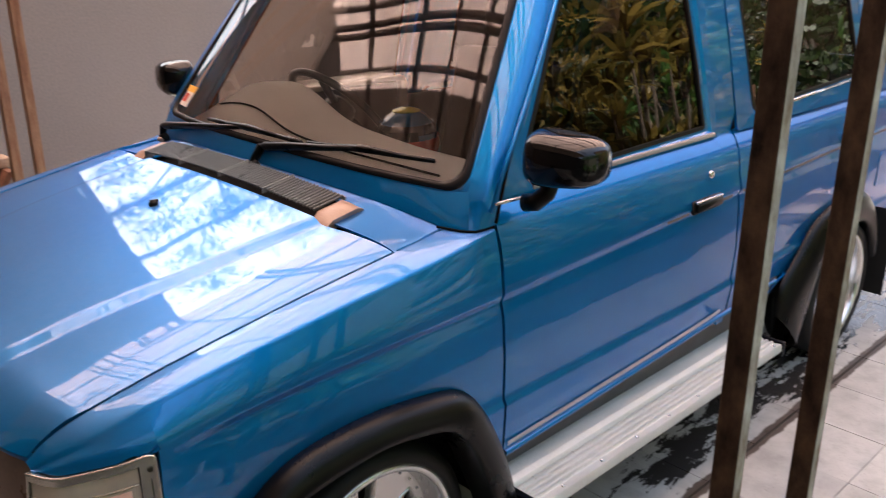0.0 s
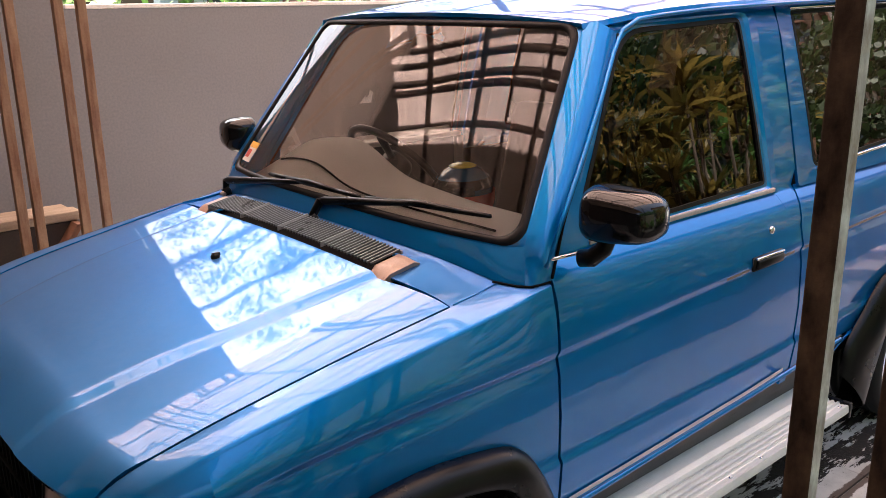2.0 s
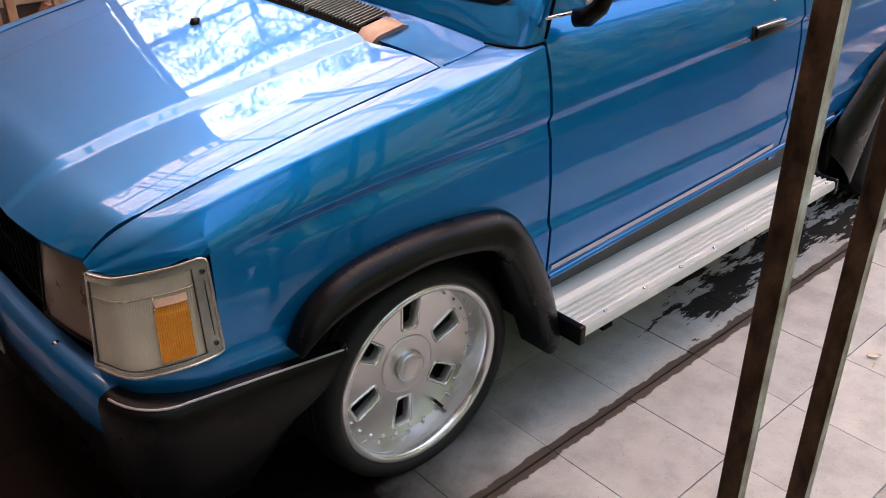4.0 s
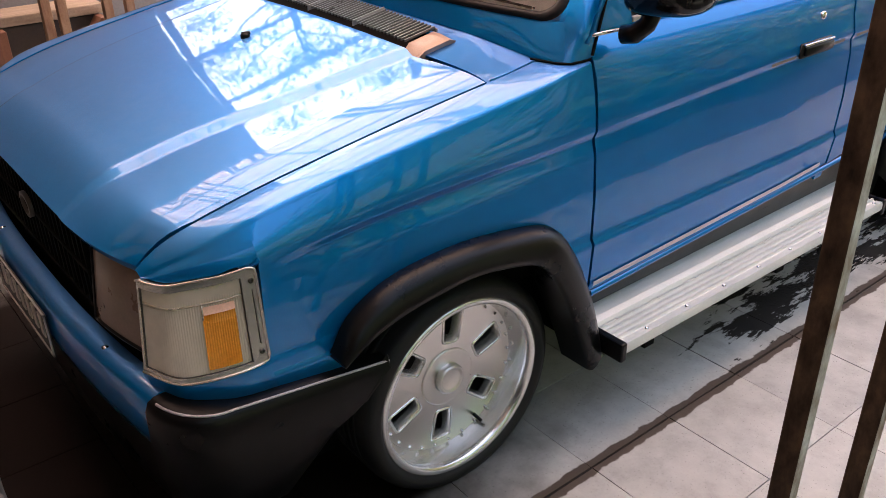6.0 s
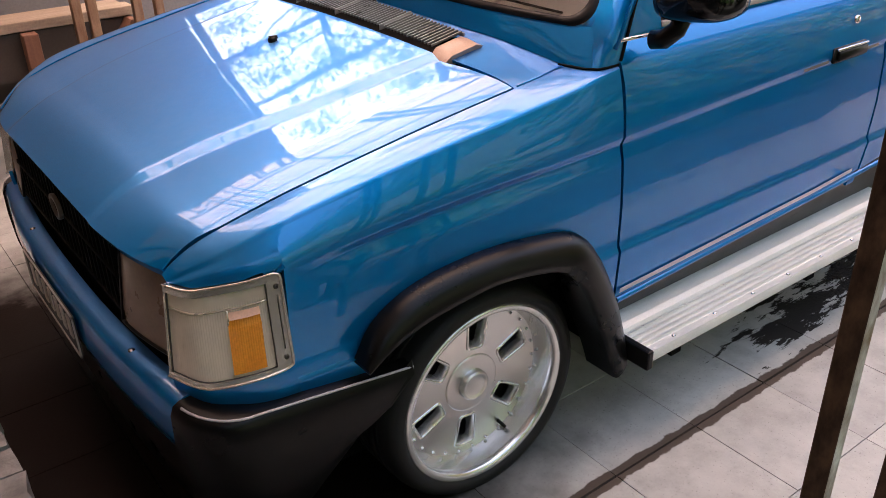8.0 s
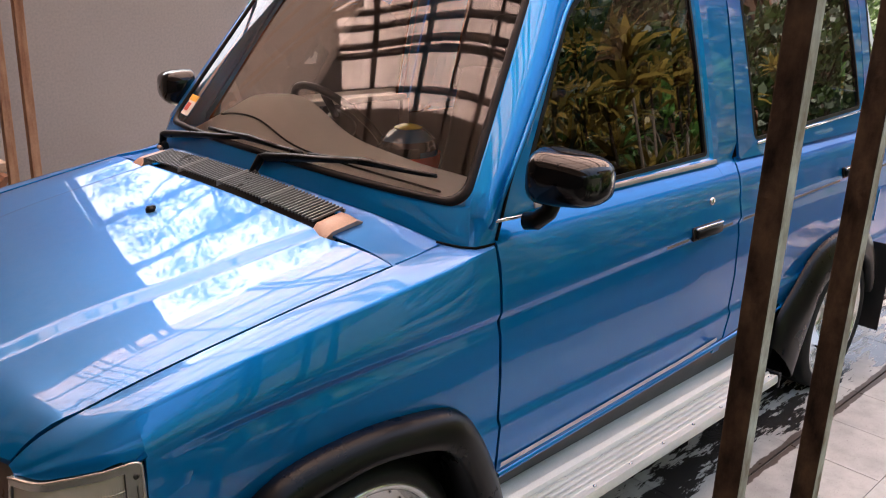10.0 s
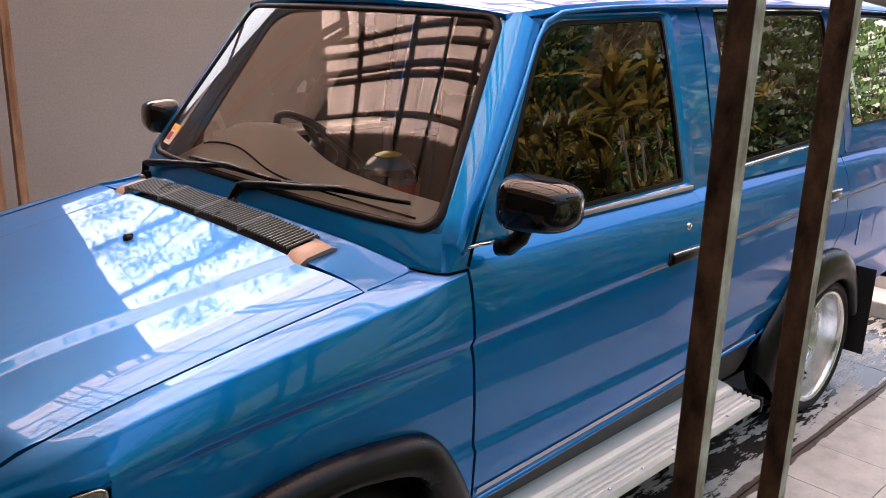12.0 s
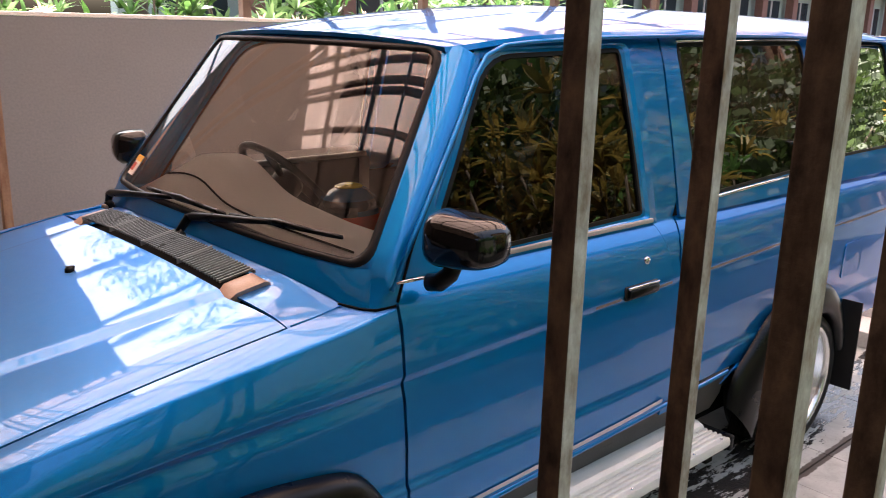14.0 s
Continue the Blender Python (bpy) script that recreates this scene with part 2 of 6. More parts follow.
DASH = surface("grey_dash_fabric", (0.78, 0.78, 0.75), (0.88, 0.88, 0.85), 6, (0.8, 0.95), fine=260, relief=0.4)
SEAT_CLOTH = surface("dark_seat_cloth", (0.030, 0.024, 0.021), (0.05, 0.04, 0.034), 8, (0.8, 0.95), fine=200, relief=0.4)
DOOR_CARD = surface("dark_door_card", (0.018, 0.018, 0.020), (0.03, 0.03, 0.032), 8, (0.6, 0.8), fine=200, relief=0.2)
TRIM_BROWN = surface("brown_interior_lining", (0.10, 0.07, 0.055), (0.14, 0.10, 0.08), 5, (0.8, 0.9), fine=160, relief=0.2)
WALL_PLASTER = surface("grey_plaster", (0.166, 0.164, 0.168), (0.194, 0.192, 0.196), 1.2, (0.8, 0.95), fine=70, relief=0.10, dist=0.002)
WALL_CAP = surface("pale_render_cap", (0.62, 0.58, 0.55), (0.70, 0.66, 0.62), 3, (0.8, 0.9), fine=80, relief=0.25)
# one rusty gate steel in a shaded and a lit tone
GATE_RUST_SHADED = surface("shaded_rusty_gate_steel", (0.014, 0.008, 0.006), (0.115, 0.070, 0.042), 7, (0.6, 0.8), metal=0.0, spec=0.15, fine=90, relief=0.5, stretch=(5, 5, 2.2))
GATE_RUST_LIT = surface("lit_rusty_gate_steel", (0.22, 0.13, 0.07), (0.76, 0.75, 0.67), 7, (0.5, 0.7), metal=0.0, fine=90, relief=0.5, stretch=(5, 5, 2.2))
STEEL_RUST = surface("rusty_primer_steel", (0.13, 0.048, 0.018), (0.30, 0.19, 0.115), 5, (0.5, 0.8), metal=0.15, fine=90, relief=0.35, stretch=(6, 6, 1.0))
BEAM = surface("dark_steel_beam", (0.07, 0.042, 0.03), (0.12, 0.075, 0.055), 5, (0.5, 0.7), metal=0.2, fine=90, relief=0.2)
OLD_WOOD = surface("weathered_wood", (0.26, 0.19, 0.13), (0.42, 0.33, 0.25), 5, (0.7, 0.9), fine=90, relief=0.4, stretch=(0.6, 8, 8))
RED_WOOD = surface("reddish_wood", (0.14, 0.055, 0.03), (0.22, 0.10, 0.055), 5, (0.6, 0.8), fine=90, relief=0.3, stretch=(8, 8, 0.6))
ROOF_SHEET = roof_sheet_material("translucent_roof_sheet", (0.56, 0.40, 0.35), (0.68, 0.515, 0.46), 0.76)
ROOF_OLD = roof_sheet_material("old_brown_roof_sheet", (0.20, 0.135, 0.10), (0.30, 0.20, 0.155), 0.10)
WINDSCREEN = glass_material("windscreen_glass", (1.0, 0.98, 0.94), 1.72, 0.03)
TINTED = glass_material("dark_tinted_glass", (0.10, 0.08, 0.068), 1.56)
TINTED_LIGHT = glass_material("light_tinted_glass", (0.70, 0.58, 0.50), 1.5)
LENS_CLEAR = glass_material("clear_lamp_lens", (0.97, 0.94, 0.88), 1.5, 0.9, (1.0, 0.86, 0.69))
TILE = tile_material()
JOINT = surface("dusty_tile_joint", (0.16, 0.15, 0.135), (0.50, 0.49, 0.47), 9, (0.7, 0.9), fine=90, relief=0.4)
EARTH = surface("dark_street_ground", (0.030, 0.030, 0.027), (0.055, 0.053, 0.046), 1.5, (0.7, 0.9), fine=60, relief=0.4, dist=0.004)
STONE = surface("rough_grey_stone", (0.10, 0.10, 0.10), (0.30, 0.30, 0.29), 9, (0.7, 0.9), fine=40, relief=0.8, dist=0.006)


# ---- mesh helpers ----
def shell(bm, thick):
    """Give an open sheet an inner skin and a rim."""
    bm.normal_update()
    faces, rim = list(bm.faces), [e for e in bm.edges if e.is_boundary]
    loops = [(e.link_loops[0].vert, e.link_loops[0].link_loop_next.vert) for e in rim]
    twin = {v: bm.verts.new(v.co - v.normal * thick) for v in list(bm.verts)}
    for f in faces:
        bm.faces.new([twin[v] for v in reversed(f.verts)])
    for a, b in loops:
        if a.co != b.co:
            bm.faces.new((b, a, twin[a], twin[b]))


def part(name, bm, material, parent=None, label="", smooth=True, thick=0.0, bevel=0.0):
    """Link a bmesh as one mesh object, under parent if given."""
    bmesh.ops.recalc_face_normals(bm, faces=bm.faces)
    if thick and parent is not None:
        ref = Vector((1.4, 0.0, 0.7))
        if sum(f.calc_area() * f.normal.dot(f.calc_center_median() - ref) for f in bm.faces) < 0:
            bmesh.ops.reverse_faces(bm, faces=bm.faces)
    if thick:
        shell(bm, thick)
    me = bpy.data.meshes.new(name)
    bm.to_mesh(me)
    bm.free()
    for p in me.polygons:
        p.use_smooth = smooth
    if thick and smooth:
        me.set_sharp_from_angle(angle=radians(50))
    me.materials.append(material)
    ob = new(name, me)
    if parent is not None:
        ob.parent = parent
    if label:
        ob["label"] = label
    if bevel:
        md = ob.modifiers.new("bevel", "BEVEL")
        md.width = bevel
        md.segments = 2
        md.limit_method = "ANGLE"
        md.angle_limit = radians(40)
    return ob


def thing(name, label, category, group="", at=(0, 0, 0)):
    e = new(name)
    e.location = at
    e.empty_display_size = 0.1
    return tagged(e, label, category, group)


def add_grid(bm, rows):
    vs = [[bm.verts.new(p) for p in r] for r in rows]
    for a, b in zip(vs, vs[1:]):
        for i in range(len(a) - 1):
            bm.faces.new((a[i], a[i + 1], b[i + 1], b[i]))
    return vs


def grid_mesh(rows):
    bm = bmesh.new()
    add_grid(bm, rows)
    return bm


def add_box(bm, x0, x1, y0, y1, z0, z1, m=None):
    v = [bm.verts.new((x, y, z)) for x in (x0, x1) for y in (y0, y1) for z in (z0, z1)]
    for f in ((0, 1, 3, 2), (4, 6, 7, 5), (0, 4, 5, 1), (2, 3, 7, 6), (0, 2, 6, 4), (1, 5, 7, 3)):
        bm.faces.new([v[i] for i in f])
    if m is not None:
        bmesh.ops.transform(bm, matrix=m, verts=v)
    return v


def box(x0, x1, y0, y1, z0, z1, m=None):
    bm = bmesh.new()
    add_box(bm, x0, x1, y0, y1, z0, z1, m)
    return bm


def add_tube(bm, pts, radius, seg=8, caps=True):
    """A round bar along a polyline."""
    rings = []
    pts = [Vector(p) for p in pts]
    radii = radius if isinstance(radius, (list, tuple)) else [radius] * len(pts)
    side = None
    for i, p in enumerate(pts):
        d = (pts[min(i + 1, len(pts) - 1)] - pts[max(i - 1, 0)]).normalized()
        if side is None:
            side = d.orthogonal().normalized()
        side = (side - d * side.dot(d)).normalized()
        up = d.cross(side)
        rings.append([bm.verts.new(p + (side * math.cos(a) + up * math.sin(a)) * radii[i])
                      for a in (2 * math.pi * k / seg for k in range(seg))])
    for a, b in zip(rings, rings[1:]):
        for k in range(seg):
            bm.faces.new((a[k], a[(k + 1) % seg], b[(k + 1) % seg], b[k]))
    if caps:
        bm.faces.new(rings[0][::-1])
        bm.faces.new(rings[-1])


def tube(pts, radius, seg=8):
    bm = bmesh.new()
    add_tube(bm, pts, radius, seg)
    return bm


def add_lathe(bm, prof, seg=48, axis="y", m=None):
    """Turn a profile of (radius, along) about an axis through the origin."""
    rings = []
    for r, h in prof:
        ring = []
        for k in range(seg):
            a = 2 * math.pi * k / seg
            c, s = r * math.cos(a), r * math.sin(a)
            p = {"y": (c, h, s), "x": (h, c, s), "z": (c, s, h)}[axis]
            ring.append(bm.verts.new(p))
        rings.append(ring)
    for a, b in zip(rings, rings[1:]):
        for k in range(seg):
            bm.faces.new((a[k], a[(k + 1) % seg], b[(k + 1) % seg], b[k]))
    if m is not None:
        bmesh.ops.transform(bm, matrix=m, verts=[v for r in rings for v in r])
    return rings


def curve(x, pts):
    """Smooth interpolation through (x, value) points."""
    if x <= pts[0][0]:
        return pts[0][1]
    for i in range(len(pts) - 1):
        (a, va), (b, vb) = pts[i], pts[i + 1]
        if x <= b:
            t = (x - a) / (b - a)
            ma = (vb - pts[i - 1][1]) / (b - pts[i - 1][0]) if i else (vb - va) / (b - a)
            mb = (pts[i + 2][1] - va) / (pts[i + 2][0] - a) if i + 2 < len(pts) else (vb - va) / (b - a)
            h = b - a
            t2, t3 = t * t, t * t * t
            return (2 * t3 - 3 * t2 + 1) * va + (t3 - 2 * t2 + t) * h * ma + (-2 * t3 + 3 * t2) * vb + (t3 - t2) * h * mb
    return pts[-1][1]


def lin(x, pts):
    if x <= pts[0][0]:
        return pts[0][1]
    for (a, va), (b, vb) in zip(pts, pts[1:]):
        if x <= b:
            return va + (vb - va) * (x - a) / (b - a)
    return pts[-1][1]


def steps(a, b, n):
    return [a + (b - a) * i / n for i in range(n + 1)]


# ---- the car: front axle at x = 0, nose towards -x, centre line y = 0 ----
car = thing("car", "blue metallic station wagon with black flares, parked on grey tiles", "car")
GAP = 0.0035
REAR_AXLE = 2.59


def taper(x):
    return 0.024 * min(1.0, max(0.0, (x - 1.3) / 1.0)) + 0.040 * max(0.0, (0.36 - x) / 0.95) ** 1.8 + 0.03 * max(0.0, (x - 2.75) / 0.9) ** 2


def groove_z(x):
    return curve(x, [(-0.62, 0.840), (-0.53, 0.850), (-0.43, 0.868), (-0.16, 0.894), (0.35, 0.916), (1.15, 0.945), (1.55, 0.950), (2.4, 0.962), (3.6, 0.972)])


def shoulder_z(x):
    return curve(x, [(-0.71, 0.846), (-0.66, 0.878), (-0.598, 0.909), (-0.508, 0.946), (-0.376, 0.975), (-0.099, 1.020), (0.037, 1.037), (0.213, 1.060), (0.285, 1.073), (0.365, 1.087)])


def ridge_y(x):
    return curve(x, [(-0.71, 0.664), (-0.66, 0.705), (-0.598, 0.745), (-0.508, 0.768), (-0.376, 0.780), (-0.099, 0.797), (0.037, 0.802), (0.213, 0.807), (0.285, 0.810), (0.365, 0.812)])


def gap_y(x):
    return curve(x, [(-0.70, 0.640), (-0.59, 0.672), (-0.40, 0.694), (-0.13, 0.708), (0.12, 0.724)])


def gap_z(x):
    return curve(x, [(-0.71, 0.850), (-0.66, 0.893), (-0.59, 0.927), (-0.43, 0.972), (-0.155, 1.025), (0.12, 1.072)])


def side_y(x, z):
    """Half width of the lower body at height z."""
    g = groove_z(x)
    dp = lin(x, [(-0.51, 0.0), (-0.36, 0.011), (-0.10, 0.014), (0.33, 0.011), (0.40, 0.008)])
    y = lin(z, [(0.40, 0.800), (0.46, 0.815), (0.595, 0.834), (0.606, 0.836), (0.622, 0.828), (0.75, 0.838),
                (g - 0.055, 0.839), (g - 0.016, 0.842 - dp), (g - 0.011, 0.8415 - dp), (g + 0.008, 0.8415), (g + 0.013, 0.842), (1.0, 0.834),
                (1.05, 0.824), (1.09, 0.808), (1.12, 0.786), (1.145, 0.762)])
    return y - taper(x)


def cabin_y(z):
    """Half width of the upper body, which leans in."""
    return lin(z, [(1.10, 0.778), (1.16, 0.764), (1.40, 0.708), (1.60, 0.655), (1.68, 0.632), (1.74, 0.60)])


Z_LOW = [0.452, 0.47, 0.50, 0.54, 0.575, 0.595, 0.606, 0.614, 0.622, 0.64, 0.68, 0.75, 0.82]
Z_MID = [-0.055, -0.037, -0.019, -0.0125, -0.0095, -0.001, 0.0065, 0.0115, 0.034]
Z_TOP = [0.99, 1.02, 1.05, 1.07, 1.09, 1.105, 1.12, 1.133, 1.145]


def door_levels(x):
    return Z_LOW + [groove_z(x) + d for d in Z_MID] + Z_TOP


# arch edge of the body, hidden behind the flares
def arch_z(x, cx):
    return lin(x - cx, [(-0.46, 0.42), (-0.36, 0.60), (-0.24, 0.69), (0.16, 0.69), (0.25, 0.60), (0.40, 0.30)])


def rear_arch_z(x):
    return lin(x - REAR_AXLE, [(-0.62, 0.45), (-0.54, 0.49), (-0.505, 0.52), (-0.42, 0.58), (-0.33, 0.65), (-0.17, 0.70), (0.12, 0.69), (0.22, 0.60), (0.30, 0.43)])


def sill_z(x):
    """Lower edge of the doors, which rises a little to the rear."""
    return lin(x, [(0.40, 0.452), (1.56, 0.500), (2.00, 0.520)])


def door_edge_front(z):
    return lin(z, [(0.45, 0.410), (0.60, 0.394), (0.75, 0.381), (0.91, 0.367), (1.05, 0.370), (1.145, 0.374)]) + GAP


def corner_pt(k, z):
    """Corner lamp surface: k from 0 at the headlamp to 1 on the fender."""
    up = (curve(k, [(0.0, -0.706), (0.25, -0.680), (0.5, -0.632), (0.75, -0.582), (1.0, -0.532)]),
          curve(k, [(0.0, 0.668), (0.25, 0.712), (0.5, 0.748), (0.75, 0.779), (1.0, 0.801)]))
    low = (curve(k, [(0.0, -0.728), (0.25, -0.697), (0.5, -0.648), (0.75, -0.590), (1.0, -0.527)]),
           curve(k, [(0.0, 0.668), (0.25, 0.738), (0.5, 0.774), (0.75, 0.798), (1.0, 0.807)]))
    f = (z - 0.65) / 0.21
    return low[0] + (up[0] - low[0]) * f, low[1] + (up[1] - low[1]) * f, z


def lamp_top(k):
    return lin(k, [(0.0, 0.846), (0.3, 0.844), (0.7, 0.858), (1.0, 0.872)])


def lamp_bot(k):
    return lin(k, [(0.0, 0.645), (0.35, 0.640), (1.0, 0.657)])


def fender(s):
    nose_rows, rows = [], []
    xs = [-0.706, -0.702, -0.696, -0.688, -0.678, -0.664, -0.65, -0.635, -0.615, -0.595, -0.575, -0.55, -0.526]
    for x, nose in [(x, True) for x in xs] + [(x, False) for x in [-0.526, -0.518] + steps(-0.506, 0.364, 40)]:
        zs, ry, gy, gz = shoulder_z(x), ridge_y(x), gap_y(x) + 0.0075, gap_z(x) + 0.001
        if x > 0.12:
            gy = lin(x, [(0.12, 0.7295), (0.278, 0.720), (0.295, 0.762), (0.319, 0.788), (0.365, 0.802)])
            gz = lin(x, [(0.12, 1.073), (0.278, 1.088), (0.295, 1.086), (0.319, 1.085), (0.365, 1.091)])
        g = groove_z(x)
        zg = min(g + 0.034, zs - 0.012)
        wg = side_y(x, zg)
        if nose:
            k = lin(x, [(-0.706, 0.0), (-0.680, 0.25), (-0.632, 0.5), (-0.582, 0.75), (-0.526, 1.0)])
            wg = corner_pt(k, 0.85)[1] + 0.004 + (side_y(-0.53, 0.86) - corner_pt(1.0, 0.85)[1] - 0.004) * k ** 2
            lamp = lamp_top(k) + 0.003
        # gently crowned top that falls outwards to a rounded ridge
        c = min(1.0, max(0.05, (ry - gy) / 0.05))
        top = []
        for q in (0.0, 0.2, 0.4, 0.6, 0.8, 0.92, 0.965):
            top.append((gy + (ry - gy) * q, gz + (zs + 0.003 * c - gz) * q + 0.014 * q * (1 - q) * c))
        top += [(ry, zs + 0.002 * c), (ry + 0.003 * c, zs - 0.001 * c)]
        # flank from the ridge to the groove
        side = []
        for q in (0.02, 0.07, 0.2, 0.36, 0.55, 0.78):
            z = zs - 0.004 * c + (zg - zs + 0.004 * c) * q
            y = ry + 0.004 * c + (wg - ry - 0.004 * c) * (1 - (1 - q) ** 1.35)
            side.append((y, z))
        lo = max(arch_z(x, 0.0), 0.452 if x > 0.3 else 0.50)
        squeeze = min(1.0, max(0.12, (zg - g) / 0.034))
        for d in reversed(Z_MID):
            d *= squeeze if d > 0 else 1.0
            side.append((side_y(x, g + d), g + d))
        for z in [g - 0.07, 0.80, 0.74, 0.70, 0.66, 0.622, 0.614, 0.606, 0.595, 0.575, 0.54, 0.50, 0.452]:
            z = max(z, lo)
            side.append((side_y(x, z), z))
        if nose:
            # the panel ends on the lamp's upper edge
            top = [(y, max(z, lamp)) for y, z in top]
            side = [(min(y, wg), max(z, lamp)) for y, z in side]
        row = []
        for y, z in top + side:
            xx = x
            if x > 0.15 and z < 1.0:
                xx += (door_edge_front(z) - GAP - 0.006 - 0.364) * (x - 0.15) / 0.214
            row.append((xx, -s * y, z))
        (nose_rows if nose else rows).append(row)
    bm = grid_mesh(nose_rows)
    add_grid(bm, rows)
    bmesh.ops.remove_doubles(bm, verts=bm.verts, dist=0.0003)
    bmesh.ops.dissolve_degenerate(bm, dist=0.0004, edges=bm.edges)
    for _k in range(5):
        bmesh.ops.smooth_vert(bm, verts=[v for v in bm.verts if -0.70 < v.co.x < -0.535 and not v.is_boundary], factor=0.5, use_axis_x=False, use_axis_y=True, use_axis_z=True)
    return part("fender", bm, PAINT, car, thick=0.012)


fender(1)
fender(-1)


def gap_strip(name, pts, w):
    """Dark strip that stands in for the shade inside a panel gap."""
    rows = [[p, q] for p, q in zip(pts, w)]
    part(name, grid_mesh(rows), INNER, car)


for _s in (1, -1):
    gap_strip("gap_shade", [(x, -_s * (gap_y(x) - 0.004), gap_z(x) - 0.004) for x in steps(-0.69, 0.13, 14)],
              [(x, -_s * (gap_y(x) + 0.0100), gap_z(x) - 0.004) for x in steps(-0.69, 0.13, 14)])


def crease_y(x):
    return lin(x, [(-0.66, 0.355), (-0.265, 0.425), (0.10, 0.455)])


def hood_z(x, y):
    a = abs(y)
    gy = gap_y(x)
    yc = crease_y(x)
    z = gap_z(x) if x > -0.59 else 0.927 + (x + 0.59) * 0.20
    if a < yc - 0.010:
        rise = 0.038 - 0.009 * (a / yc) ** 2
    elif a < yc + 0.014:
        rise = lin(a, [(yc - 0.010, 0.0293), (yc + 0.014, 0.0170)])
    else:
        rise = 0.0170 * (1.0 - 0.25 * ((a - yc - 0.014) / (gy - yc - 0.014)) - 0.75 * ((a - yc - 0.014) / (gy - yc - 0.014)) ** 5.0)
    fade = min(1.0, max(0.0, (x + 0.72) / 0.10))
    z += rise * (0.55 + 0.45 * fade)
    nose = max(0.0, (-0.60 - x) / 0.15)
    corner = max(0.0, (-0.60 - x) / 0.10) ** 2 * min(1.0, a / gy) ** 8
    return z - 0.034 * nose ** 2.2 - 0.034 * corner


HOOD_P = [0.0, 0.1, 0.2, 0.3, 0.38, 0.44, 0.48, 0.50, 0.515, 0.535, 0.55, 0.57, 0.62, 0.70, 0.78, 0.86, 0.92, 0.96, 0.98, 1.0]
HOOD_V = [-p for p in reversed(HOOD_P[1:])] + HOOD_P


def hood_y(v, x):
    """Lay the grid lines along the crease."""
    yc, gy = crease_y(x), gap_y(x) - 0.0015
    a = lin(abs(v), [(0.0, 0.0), (0.48, yc - 0.026), (0.50, yc - 0.014), (0.515, yc - 0.006), (0.535, yc + 0.010), (0.55, yc + 0.018), (0.57, yc + 0.030), (0.98, gy - 0.012), (1.0, gy)])
    return math.copysign(a, v)


def hood():
    rows = []
    for u in steps(0.0, 1.0, 44):
        row = []
        for v in HOOD_V:
            xf = -0.755 + 0.055 * abs(v) ** 5.0
            xb = lin(abs(v), [(0.0, 0.098), (0.64, 0.098), (0.70, 0.104), (1.0, 0.114)])
            x = xf + (xb - xf) * (1 - (1 - u) ** 1.25)
            y = hood_y(v, x)
            row.append((x, y, hood_z(x, y)))
        rows.append(row)
    # rolled front lip
    rows.insert(0, [(x + 0.006, y, z - 0.016) for x, y, z in rows[0]])
    rows.insert(0, [(x + 0.022, y, z - 0.022) for x, y, z in rows[0]])
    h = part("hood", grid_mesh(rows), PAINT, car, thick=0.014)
    bm = bmesh.new()
    m = pose(-0.102, 0.015, hood_z(-0.102, 0.015))
    add_lathe(bm, [(0.013, -0.002), (0.013, 0.006), (0.009, 0.012), (0.0, 0.013)], 14, "z", m)
    add_box(bm, -0.110, -0.089, 0.009, 0.021, hood_z(-0.102, 0.015) + 0.006, hood_z(-0.102, 0.015) + 0.014)
    part("washer_nozzle", bm, BLACK_PLASTIC, h, "small black washer nozzle")


hood()


def screen_pt(u, v):
    """u up the glass from 0 to 1, v across from -1 to 1."""
    w = 0.730 + (0.600 - 0.730) * u
    x = 0.336 + (0.684 - 0.336) * u - 0.070 * (1 - abs(v) ** 3) * (1.0 - 0.25 * u)
    z = 1.176 + (1.682 - 1.176) * u + 0.006 * (1 - v * v)
    return x, w * v, z


